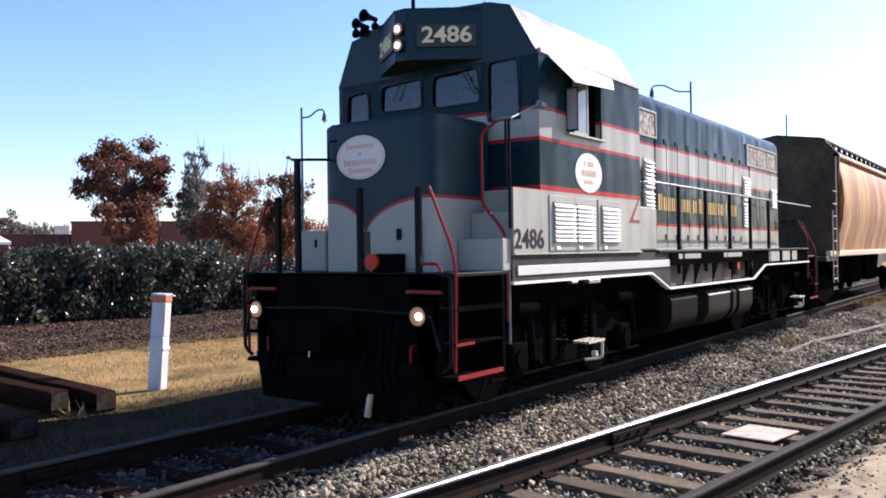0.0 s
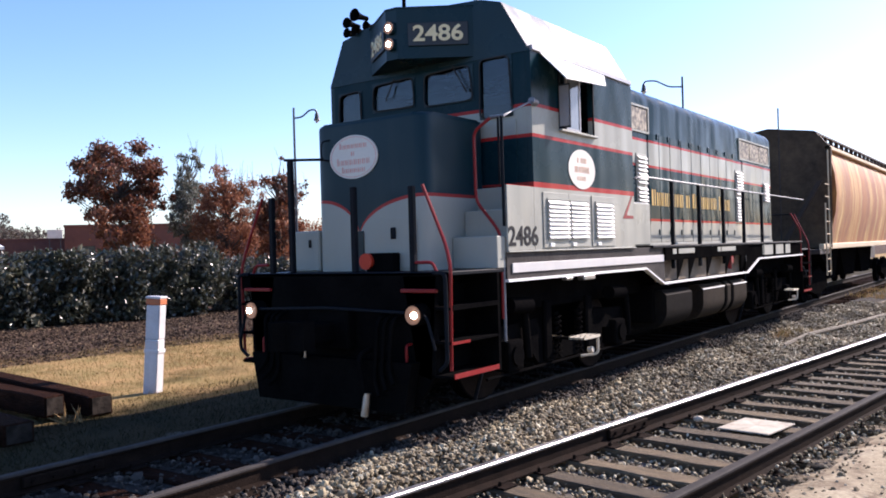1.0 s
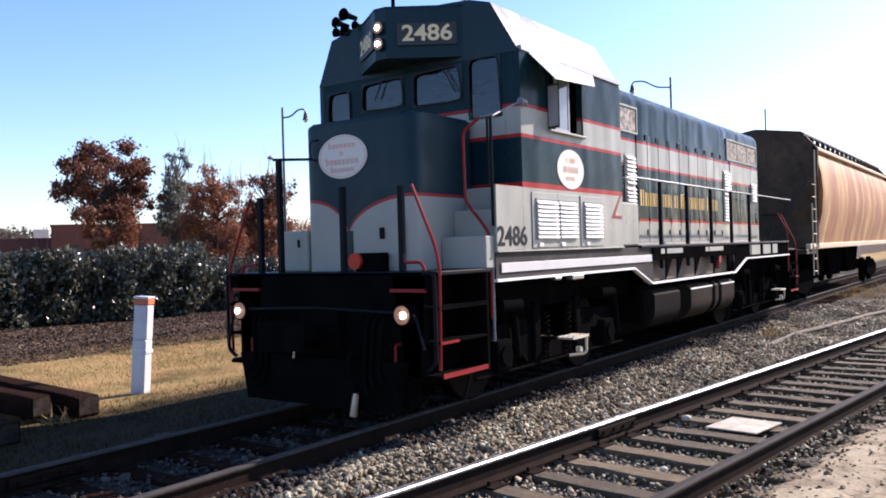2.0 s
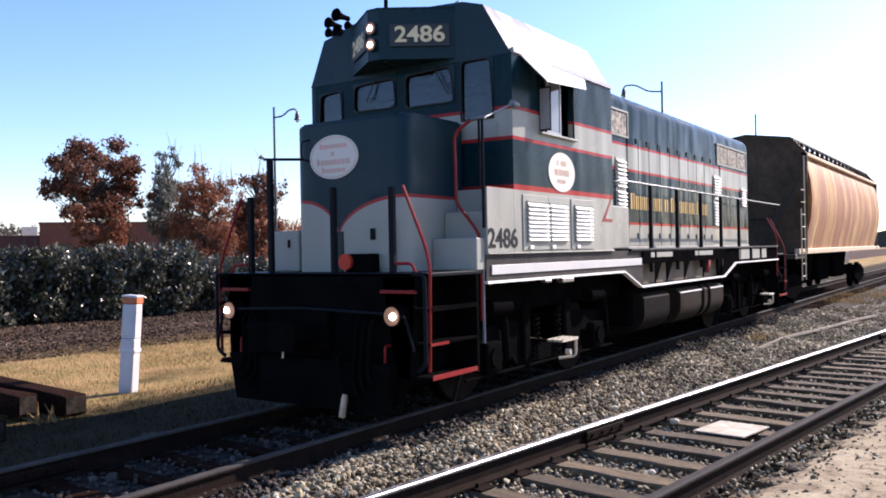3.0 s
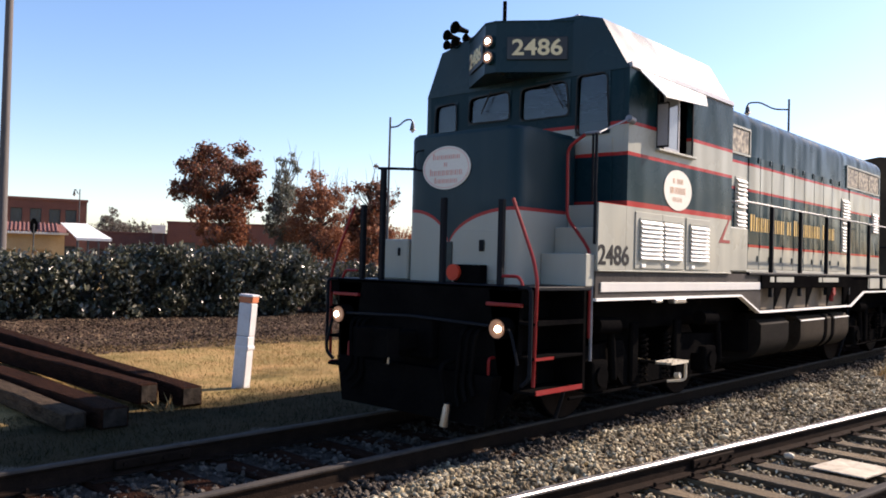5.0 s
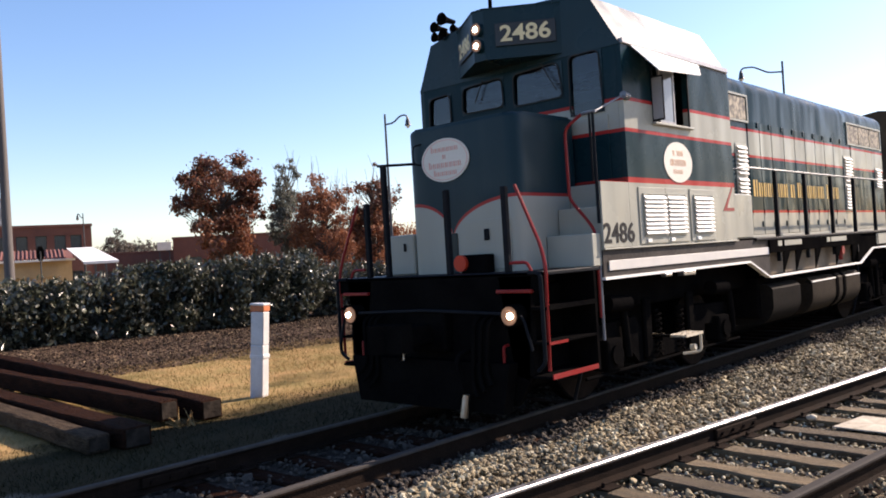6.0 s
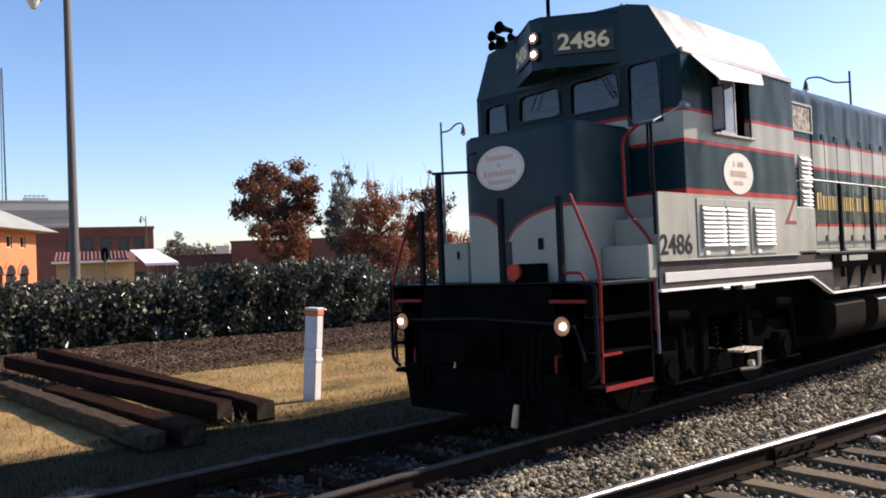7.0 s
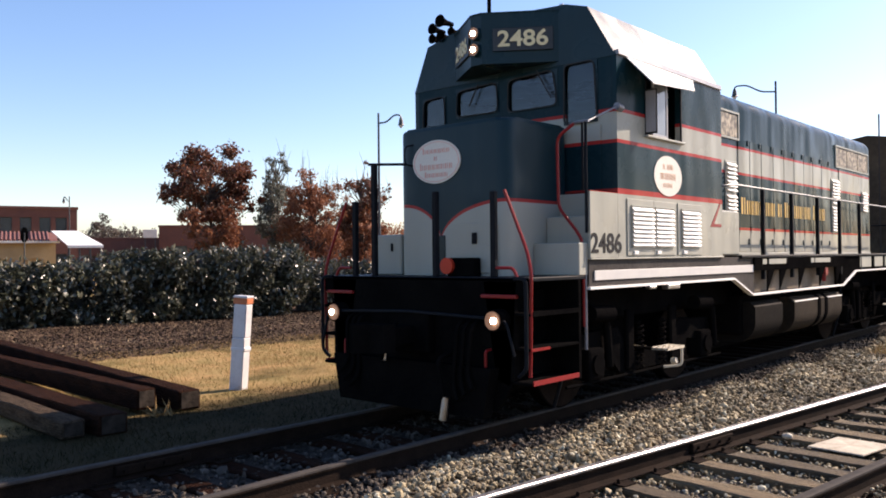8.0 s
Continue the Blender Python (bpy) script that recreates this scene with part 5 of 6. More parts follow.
# small things on and beside the siding
M_OLDPIPE = surface("weathered_pipe", (0.08, 0.068, 0.05), (0.26, 0.225, 0.17), 0.8, 0, 4, 16, 0.3, spec=0.1)
M_PLY = surface("pale_board", (0.22, 0.185, 0.13), (0.60, 0.55, 0.44), 0.75, 0, 6, 16, 0.3)
solo("board", box((-0.26, -0.29, -0.007), (0.26, 0.29, 0.007), 0.002), M_PLY, "pale square wooden board lying on the ties", "board").matrix_world = pose(-2.29, 8.33, -0.160, 0.6, -0.8, -11)
bm = bmesh.new()
bmesh.ops.create_icosphere(bm, subdivisions=2, radius=0.045)
for v in bm.verts:
    v.co = Vector((v.co.x * 1.2, v.co.y, v.co.z * 0.7)) * random.uniform(0.9, 1.1)
solo("stone", bm, M_PLY, "single white stone between two ties", "stone").matrix_world = pose(-2.87, 8.34, -0.145)
bm = tube(rounded([(-3.70, 15.3, -0.20), (-3.55, 16.6, -0.12), (-3.3, 18.2, -0.13), (-2.95, 20.9, -0.12), (-2.7, 22.8, -0.14)], 0.3), 0.04, 7)
solo("old_pipe", bm, M_OLDPIPE, "pale weathered pipe lying along the gravel", "pipe")


def grass_patch(name, n, spots, h, label, seed, mat=None):
    r = np.random.default_rng(seed)
    pos, size = [], []
    for x0, x1, y0, y1, k in spots:
        m = int(n * k)
        x, y = r.uniform(x0, x1, m), r.uniform(y0, y1, m)
        pos.append(np.stack([x, y, [bank(a, b) for a, b in zip(x, y)]], 1))
        size.append(r.uniform(h[0], h[1], m))
    return scatter(name, BLADE, np.concatenate(pos), np.concatenate(size), mat or M_GRASS, label, "grass", seed=seed, tilt=1.1)


grass_patch("grass", 22000, [(-10.2, -7.2, 1.5, 13, 1.0)], (0.02, 0.08), "short green grass beside the track, coloured dark for the train's shadow", 6, M_GREENGRASS)
grass_patch("grass", 48000, [(-16.2, -9.9, 1.5, 16, 0.8), (-16.0, -12, 9, 18, 0.2)], (0.02, 0.10), "short dry yellow lawn with green patches", 5)
r = np.random.default_rng(77)
pos = []
for cx, cy, rad, n in ((-3.9, 17.2, 0.35, 260), (-4.0, 16.6, 0.2, 120), (-4.5, 29.5, 0.9, 500), (-4.2, 32.5, 1.2, 600), (-3.6, 36, 1.2, 500), (-9.4, 5.25, 0.2, 24)):
    a, q = r.uniform(0, 6.28, n), rad * np.sqrt(r.random(n))
    x, y = cx + q * np.cos(a), cy + q * np.sin(a)
    pos.append(np.stack([x, y, np.full(n, -0.26)], 1))
pos = np.concatenate(pos)
vy = r.uniform(5, 20, 2600)
vx = -15.9 - 1.1 * np.abs(np.sin(vy * 0.7)) * r.random(2600) ** 0.6
pos = np.concatenate([pos, np.stack([vx, vy, np.full(2600, -0.27)], 1)])
scatter("grass_tufts", BLADE, pos, np.concatenate([r.uniform(0.10, 0.28, len(pos) - 2600), r.uniform(0.04, 0.12, 2600)]), M_GRASS, "dry yellow-green weed tufts beside the track", "grass", seed=78, tilt=1.2)
n = 26000
x, y = r.uniform(-24.5, -15.3, n), r.uniform(3, 24, n)
scatter("mulch", CHIP, np.stack([x, y, np.array([bank(a, b) for a, b in zip(x, y)]) + 0.01], 1), r.uniform(0.04, 0.11, n), M_CHIP, "dark brown bark mulch in front of the hedge", "mulch", seed=79, tilt=1.0)

# ---- marker post and stacked timbers on the lawn ----
post = thing("marker_post", (-10.41, 7.08, -0.27), "white square marker post with an orange band on top", "post")
tw = Matrix.Translation((-10.41, 7.08, 0)) @ pose(0, 0, 0, -1.0, 3.6, 24)
part("lower_post", box((-0.105, -0.095, -0.35), (0.105, 0.095, 0.50), 0.012, tw), M_POST, post)
part("upper_post", box((-0.10, -0.085, 0.50), (0.115, 0.095, 1.0), 0.012, tw @ Matrix.Translation((-0.008, 0, 0))), M_POST, post)
part("band", box((-0.107, -0.092, 1.0), (0.122, 0.102, 1.09), 0.01, tw @ Matrix.Translation((-0.008, 0, 0))), M_ORANGE, post, "faded orange band")
part("cap", box((-0.112, -0.097, 1.09), (0.127, 0.107, 1.125), 0.008, tw @ Matrix.Translation((-0.008, 0, 0))), M_POST, post)
part("joint", box((-0.115, -0.10, 0.30), (0.12, 0.102, 0.36), 0.01, tw), M_POST, post)


def timber(p0, p1, z0, z1, w, h, label, mat=M_OLDTIE):
    a, b = Vector((*p0, z0)), Vector((*p1, z1))
    d = b - a
    bm = box((0, -w / 2, -h), (d.length, w / 2, 0), 0.018)
    bmesh.ops.subdivide_edges(bm, edges=[e for e in bm.edges if e.calc_length() > 1], cuts=14)
    for v in bm.verts:
        v.co += Vector((0, random.uniform(-0.008, 0.008), random.uniform(-0.010, 0.004)))
    th = tagged(new("timber", mesh_of("timber", bm, mat)), label, "timber", "stacked timbers")
    th.matrix_world = Matrix.Translation(a) @ d.to_track_quat("X", "Z").to_matrix().to_4x4()
    eg = part("end_grain", box((-0.006, -w / 2 + 0.025, -h + 0.03), (0.004, w / 2 - 0.025, -0.025), 0.002), M_TIEEND, th, "split pale end grain")
    return th


timber((-9.65, 5.19), (-19.6, 5.44), 0.05, 0.09, 0.25, 0.26, "long dark brown bridge timber lying on another")
timber((-9.42, 5.66), (-20.6, 6.44), 0.00, 0.13, 0.29, 0.26, "long dark brown timber with a split end")
timber((-8.80, 4.34), (-14.0, 4.50), -0.03, 0.00, 0.32, 0.25, "dark timber lying on the grass")
timber((-8.95, 3.96), (-15.4, 4.15), -0.07, 0.02, 0.25, 0.2, "timber in a paler brown", M_PALETIE)


# ---- hedge ----
def hedge(name, p0, p1, depth, top, n, seed, label):
    """A clipped evergreen hedge: solid core darkened for the shade inside, under a lumpy shell of glossy leaves."""
    th = thing(name, ((p0[0] + p1[0]) / 2, (p0[1] + p1[1]) / 2, -0.1), label, "hedge")
    a, b = Vector((*p0, 0)), Vector((*p1, 0))
    ln, d = (b - a).length, (b - a).normalized()
    side = Vector((d.y, -d.x, 0))
    r = np.random.default_rng(seed)
    lumps = [(r.uniform(-0.3, ln + 0.3), r.uniform(-depth * 0.4, depth * 0.4), r.uniform(0.1, top - 0.45), r.uniform(0.45, 0.85)) for _ in range(int(ln * 9))]
    for s in np.arange(-0.2, ln + 0.3, 0.42):
        for z in np.arange(-0.05, top - 0.2, 0.42):
            if r.random() < 0.3:
                continue
            lumps.append((s + r.uniform(-0.2, 0.2), depth * r.uniform(0.22, 0.50), z + r.uniform(-0.15, 0.15), r.uniform(0.24, 0.56)))
    bm = bmesh.new()
    k = int(ln / 0.4)
    for i in range(k + 1):
        for j, (q, z) in enumerate(((-0.33, -0.1), (-0.36, 0.6), (-0.30, 1.0), (0.30, 1.0), (0.36, 0.6), (0.33, -0.1))):
            zz = -0.3 if j in (0, 5) else (top - 0.65) * z
            bm.verts.new(a + d * (ln * i / k) + side * (q * depth * r.uniform(0.85, 1.1)) + Vector((0, 0, zz * r.uniform(0.92, 1.04))))
    bm.verts.ensure_lookup_table()
    for i in range(k):
        for j in range(5):
            bm.faces.new([bm.verts[q] for q in (i * 6 + j, i * 6 + j + 1, i * 6 + j + 7, i * 6 + j + 6)])
    bm.faces.new([bm.verts[j] for j in range(6)])
    bm.faces.new([bm.verts[k * 6 + j] for j in range(6)])
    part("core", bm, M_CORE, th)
    pos = []
    per = n // len(lumps) + 1
    for s, q, z, rad in lumps:
        v = r.normal(0, 1, (per, 3))
        v /= np.linalg.norm(v, axis=1)[:, None]
        v *= (rad * r.uniform(0.72, 1.06, per))[:, None]
        c = a + d * s + side * q
        w = v + (c.x, c.y, z)
        pos.append(w[w[:, 2] > -0.2])
    pos = np.concatenate(pos)
    along = (pos[:, 0] - a.x) * d.x + (pos[:, 1] - a.y) * d.y
    up = pos[:, 2] < top - 0.12 * (1 - along / ln) + 0.08 * np.sin(along * 1.9) + r.normal(0, 0.08, len(pos))
    pos = pos[up]
    scatter("leaves", LEAF, pos, r.uniform(0.09, 0.24, len(pos)), M_LEAF, "glossy dark green leaves, a few coloured pale as glints", "", seed=seed + 1, tilt=2.4, parent=th)
    return th


# Near-black colour stands for the shade inside the hedge.
M_CORE = surface("shade_core", (0.006, 0.008, 0.005), (0.02, 0.018, 0.012), 0.9)
hedge("hedge", (-26.6, 0.5), (-25.05, 11.3), 2.5, 1.78, 36000, 91, "clipped evergreen hedge with glossy leaves")
hedge("hedge", (-24.75, 12.1), (-23.75, 17.9), 2.5, 2.05, 27000, 93, "taller evergreen hedge bush with pale sunlit leaves at its end")
hedge("hedge", (-24.3, 19.4), (-21.6, 30.0), 2.2, 1.78, 20000, 92, "lower shaded evergreen hedge behind the locomotive's nose")


# ---- trees ----
def tree(at, height, lobes, mat, n, seed, label, bare=0.0, leaf=(0.12, 0.24), low_mat=None):
    """A tapered trunk, limbs to each clump and a crown of leaf clumps inside the lobes: (dx, dy, z, half width, half height)."""
    r = np.random.default_rng(seed)
    th = thing("tree", (at[0], at[1], -0.2), label, "tree")
    base = Vector((at[0], at[1], -0.3))
    bm = bmesh.new()
    stem = [base, base + Vector((0.08, 0.05, height * 0.25)), base + Vector((-0.06, 0.08, height * 0.55)), base + Vector((0.05, 0, height * 0.9))]
    add_tube(bm, stem, height * 0.022, 8, 0.02)
    clumps = []
    vol = [w * w * h for _, _, _, w, h in lobes]
    for (dx, dy, zc, w, h), v in zip(lobes, vol):
        for _ in range(max(6, int(105 * v / sum(vol)))):
            p = r.normal(0, 1, 3)
            p *= (r.uniform(0.25, 1.0) ** 0.45) / np.linalg.norm(p)
            c = Vector((at[0] + dx + p[0] * w, at[1] + dy + p[1] * w, zc + p[2] * h))
            clumps.append((c, min(w, h) * r.uniform(0.15, 0.28)))
    for c, rad in clumps:
        z0 = max(0.6, min(height * 0.8, c.z - 0.35 * math.hypot(c.x - at[0], c.y - at[1]) - height * 0.1))
        p0 = Vector((at[0], at[1], z0))
        mid = p0.lerp(c, 0.55) + Vector((0, 0, -0.12))
        add_tube(bm, [p0, mid, c], height * 0.006, 4, 0.008)
    part("trunk", bm, M_BARK, th)
    if bare:
        bm = bmesh.new()
        for _ in range(int(90 * bare)):
            c = clumps[int(r.integers(len(clumps)))][0]
            if c.z < height * 0.45:
                continue
            e = c + Vector((r.normal(0, 0.25), r.normal(0, 0.25), r.uniform(0.5, 1.3)))
            add_tube(bm, [c - Vector((0, 0, 0.4)), c.lerp(e, 0.5) + Vector((r.normal(0, 0.06), 0, 0)), e], 0.017, 3, 0.005)
        tagged(part("brushwood", bm, M_BARK, th), kind="stuff")
    tot = sum(rad ** 2 for _, rad in clumps)
    pos = []
    for c, rad in clumps:
        k = max(8, int(n * rad ** 2 / tot))
        pos.append(np.array(c) + r.normal(0, 1, (k, 3)) * rad * (0.6, 0.6, 0.48))
    pos = np.concatenate(pos)
    pos = pos[pos[:, 2] > 0.6]
    size = r.uniform(leaf[0], leaf[1], len(pos))
    if low_mat is None:
        scatter("crown", LEAF, pos, size, mat, "", "", seed=seed + 3, tilt=2.4, parent=th)
    else:
        lower = pos[:, 2] + r.normal(0, 0.7, len(pos)) < height * 0.5
        scatter("crown", LEAF, pos[~lower], size[~lower], mat, "", "", seed=seed + 3, tilt=2.4, parent=th)
        scatter("lower_crown", LEAF, pos[lower], size[lower], low_mat, "", "", seed=seed + 4, tilt=2.4, parent=th)
    return th


def polar(az, dist):
    """A place by its heading left of the track's line and its distance from the camera."""
    return (-dist * math.sin(radians(az)), dist * math.cos(radians(az)))


tree(polar(57.6, 46), 7.9, [(0, 0, 6.0, 2.25, 1.7), (-0.7, -1.1, 5.1, 1.5, 0.9), (0.7, 1.1, 4.9, 1.5, 0.9), (0, 0, 3.5, 1.8, 1.7)], M_REDLEAF, 21000, 101,
     "round maple in dull red and brown autumn leaf", 0.1, (0.12, 0.25), M_REDLEAF2)
tree(polar(53.2, 47), 7.8, [(0, 0, 6.3, 0.85, 1.5), (0, 0, 4.2, 1.15, 1.9), (0.3, 0.4, 2.2, 1.0, 1.3)], M_DULLLEAF, 11000, 102, "slender grey-green tree thinning at the top", 1.0, (0.09, 0.2))
tree(polar(50.9, 44), 7.3, [(0, 0, 3.4, 1.65, 2.2), (-0.1, -0.2, 5.5, 1.1, 1.3), (0.7, 1.0, 4.8, 0.9, 1.1)], M_REDLEAF2, 13000, 103, "rusty orange-red tree with bare twigs on top", 1.6, (0.09, 0.19))
tree(polar(47.4, 46), 7.1, [(0, 0, 4.9, 1.3, 1.3), (0, 0, 6.3, 0.5, 0.9), (-0.2, 0, 3.0, 1.5, 1.7), (0.95, 1.1, 5.4, 0.35, 0.5)], M_REDLEAF, 11000, 104, "dark red autumn tree behind the locomotive", 0.4, (0.11, 0.23), M_REDLEAF2)
tree(polar(52.4, 40), 2.6, [(0, 0, 1.6, 0.8, 0.9)], M_LEAF, 1400, 105, "low green shrub behind the hedge")
for i, (az, dist, h, w) in enumerate(((65.2, 170, 7.6, 4.5), (64.3, 160, 10.0, 2.6), (63.4, 170, 8.8, 4.5), (62.4, 170, 8.6, 4.5), (61.2, 170, 8.0, 4.5), (59.8, 170, 7.6, 4.5), (45.3, 60, 4.4, 1.8), (66.4, 170, 7.4, 4.0))):
    tree(polar(az, dist), h, [(0, 0, h * 0.6, w, h * 0.36), (-w * 0.5, 0, h * 0.4, w * 0.7, h * 0.3), (w * 0.5, 0, h * 0.42, w * 0.7, h * 0.3)], M_FARLEAF if i != 6 else M_REDLEAF2, 2200, 120 + i, "far bare-twigged grey-brown tree", 0.4, (0.3, 0.65) if i != 6 else (0.12, 0.25))

# ---- street lamps, pole ----
M_POLE = surface("weathered_pole", (0.055, 0.048, 0.045), (0.13, 0.115, 0.105), 0.8, 0, 2, 20, 0.3, 0.01, (1, 1, 0.1))
M_LAMPPOST = surface("dark_lamp_post", (0.02, 0.024, 0.028), (0.045, 0.05, 0.055), 0.5)
M_GLOBE = surface("pale_lamp_glass", (0.55, 0.53, 0.48), (0.75, 0.73, 0.68), 0.3)


def street_lamp(az, dist, h, reach, side_az):
    x, y = polar(az, dist)
    th = thing("street_lamp", (x, y, -0.27), "dark street lamp with a curved arm and a hanging bell lamp", "street lamp", "street lamps")
    d = Vector((-math.cos(radians(az)), -math.sin(radians(az)), 0)) * side_az
    b = Vector((x, y, -0.3))
    part("pole", tube([b, b + Vector((0, 0, 1.0)), b + Vector((0, 0, h + 0.5))], 0.085, 10, 0.05), M_LAMPPOST, th)
    e = b + Vector((0, 0, h))
    pts = [e, e + d * reach * 0.35 + Vector((0, 0, 0.05)), e + d * reach * 0.7 + Vector((0, 0, 0.42)), e + d * reach + Vector((0, 0, 0.42)), e + d * reach + Vector((0, 0, 0.20))]
    part("arm", tube(rounded(pts, 0.18), 0.04, 8), M_LAMPPOST, th)
    c = pts[-1]
    part("shade", tube([c + Vector((0, 0, 0.10)), c, c - Vector((0, 0, 0.22)), c - Vector((0, 0, 0.30))], 0.05, 14, 0.16), M_LAMPPOST, th)
    part("bulb_glass", tube([c - Vector((0, 0, 0.30)), c - Vector((0, 0, 0.42))], 0.11, 12, 0.05), M_GLOBE, th)


street_lamp(46.15, 40, 8.55, 1.1, -1)
street_lamp(19.4, 42, 9.7, 1.85, 1)
street_lamp(66.3, 88, 7.8, 0.5, 1)
px, py = polar(70.65, 34)
pole = thing("utility_pole", (px, py, -0.27), "tall weathered pole with a lamp near its top", "pole")
part("mast", tube([(px, py, -0.3), (px, py, 6), (px, py, 14.5)], 0.19, 14, 0.12), M_POLE, pole, smooth=True)
arm_d = Vector((-math.cos(radians(70.65)), -math.sin(radians(70.65)), 0))
e = Vector((px, py, 12.4))
part("lamp_arm", tube(rounded([e, e + arm_d * 0.9 + Vector((0, 0, 0.35)), e + arm_d * 1.15 + Vector((0, 0, 0.2))], 0.2), 0.04, 8), M_LAMPPOST, pole)
c = e + arm_d * 1.15
lm = part("lamp_head", tube([c + Vector((0, 0, 0.22)), c - Vector((0, 0, 0.08))], 0.14, 14, 0.30), M_LAMPPOST, pole)
part("lamp_glass", tube([c - Vector((0, 0, 0.08)), c - Vector((0, 0, 0.28)), c - Vector((0, 0, 0.42))], 0.27, 14, 0.10), M_GLOBE, lm)

# ---- buildings beyond the hedge ----
M_BRICK = surface("red_brick", (0.09, 0.032, 0.023), (0.16, 0.065, 0.046), 0.85, 0, 0.8, 9, 0.3, 0.02)
M_ORBRICK = surface("orange_brick", (0.36, 0.12, 0.045), (0.48, 0.19, 0.08), 0.85, 0, 0.8, 9, 0.3, 0.02)
M_CONC = surface("pale_concrete", (0.30, 0.30, 0.30), (0.40, 0.40, 0.40), 0.8, 0, 0.3, 3, 0.1)
M_DKBAND = surface("dark_window_band", (0.16, 0.165, 0.175), (0.22, 0.225, 0.235), 0.4)
M_PANEG = surface("dark_window_glass", (0.012, 0.015, 0.02), (0.035, 0.04, 0.05), 0.12)
M_TILE = surface("clay_roof_tile", (0.12, 0.042, 0.032), (0.20, 0.075, 0.052), 0.8, 0, 2, 14, 0.5, 0.03, random_tint=0.4)
M_YELLOW = surface("yellow_stucco", (0.30, 0.21, 0.11), (0.42, 0.31, 0.17), 0.85, 0, 1, 10, 0.2)
M_SLATE = surface("grey_green_roof", (0.20, 0.22, 0.20), (0.30, 0.32, 0.29), 0.7, 0, 1, 8, 0.2)
M_AWN = surface("white_canopy", (0.70, 0.70, 0.68), (0.82, 0.82, 0.80), 0.6)
M_TRIMW = surface("pale_trim", (0.50, 0.48, 0.44), (0.65, 0.63, 0.58), 0.6)


def facade(name, az0, az1, dist, depth, height, wall, label, wins=(), parapet=True, win_label=""):
    """A block whose front runs between two headings; wins: (along 0..1, sill, width, height)."""
    a, b = Vector((*polar(az0, dist), -0.3)), Vector((*polar(az1, dist), -0.3))
    d = b - a
    th = thing(name, (a + b) / 2, label, "building")
    m = Matrix.Translation(a) @ Matrix.Rotation(math.atan2(d.y, d.x), 4, "Z")
    L = d.length
    holes = [(u * L - w / 2, u * L + w / 2, z, z + h) for u, z, w, h in wins]
    bm = add_wall(bmesh.new(), "y", 0.0, 0.35, (0, L, 0, height), holes)
    bm.transform(m)
    part("front_wall", bm, wall, th)
    bm = box((0, 0.36, 0), (L, depth, height - 0.3))
    bm.transform(m)
    part("block", bm, wall, th)
    if parapet:
        bm = box((-0.1, -0.1, height), (L + 0.1, 0.45, height + 0.28), 0.03)
        bm.transform(m)
        part("parapet", bm, wall, th)
    for u0, u1, z0, z1 in holes:
        bm = frame_ring("y", 0.16, 0.08, (u0 + 0.07, u1 - 0.07, z0 + 0.07, z1 - 0.07), 0.068)
        bm.transform(m)
        w = part("window", bm, M_LAMPPOST, th)
        bm = box((u0, 0.25, z0), (u1, 0.28, z1))
        bm.transform(m)
        part("pane", bm, M_PANEG, w)
        bm = box((u0 - 0.1, -0.06, z0 - 0.14), (u1 + 0.1, 0.1, z0 - 0.002))
        bm.transform(m)
        part("sill", bm, wall, w)
    return th, m, L


# brick block of two storeys
facade("brick_building", 73.6, 65.85, 92, 14, 7.22, M_BRICK, "two-storey red brick commercial building with a flat parapet",
       [(u, z, 1.05, 1.5) for z in (1.2, 4.9) for u in (0.36, 0.48, 0.62, 0.76, 0.88)])
facade("brick_building", 60.9, 47.0, 112, 15, 6.2, M_BRICK, "long low red brick building behind the trees", [(u, 2.0, 1.6, 1.8) for u in (0.1, 0.2, 0.42, 0.55, 0.7, 0.85)])
facade("brick_building", 66.0, 60.8, 124, 12, 4.9, M_BRICK, "single-storey brown brick building far off", [(u, 1.0, 1.6, 1.6) for u in (0.2, 0.45)])
bx, by = polar(61.45, 110)
billboard = thing("billboard", (bx, by, -0.3), "blank pale sign board on two posts", "sign")
bm = box((-0.84, -0.06, 4.8), (0.84, 0.06, 5.85), 0.02)
bm.transform(Matrix.Translation((bx, by, -0.3)) @ Matrix.Rotation(radians(61.45), 4, "Z"))
part("board", bm, M_TRIMW, billboard)
for u in (-0.6, 0.6):
    bm = box((u - 0.06, 0.07, 0), (u + 0.06, 0.17, 5.2))
    bm.transform(Matrix.Translation((bx, by, -0.3)) @ Matrix.Rotation(radians(61.45), 4, "Z"))
    part("sign_post", bm, M_LAMPPOST, billboard)
th, m, L = facade("office_building", 78.0, 70.6, 210, 30, 20.7, M_CONC, "tall pale concrete office block with dark window bands", [], True)
for z in (6.0, 9.6, 13.2, 16.8):
    bm = box((-0.2, -0.25, z), (L + 0.2, -0.002, z + 1.9))
    bm.transform(m)
    band = part("window_band", bm, M_DKBAND, th)
    for k in range(14):
        bm = box((L * k / 14, -0.262, z), (L * k / 14 + 0.12, -0.252, z + 1.9))
        bm.transform(m)
        part("mullion", bm, M_DKBAND, band)
bm = box((L * 0.61, 6, 20.5), (L * 0.81, 14, 22.1))
bm.transform(m)
part("plant_room", bm, M_CONC, th)
bm = bmesh.new()
for k in range(5):
    add_tube(bm, [(L * (0.63 + 0.035 * k), 7, 22.1), (L * (0.63 + 0.035 * k), 7, 22.8)], 0.08, 5)
add_tube(bm, [(L * 0.62, 7, 22.7), (L * 0.79, 7, 22.7)], 0.08, 5)
bm.transform(m)
part("roof_railing", bm, M_LAMPPOST, th)

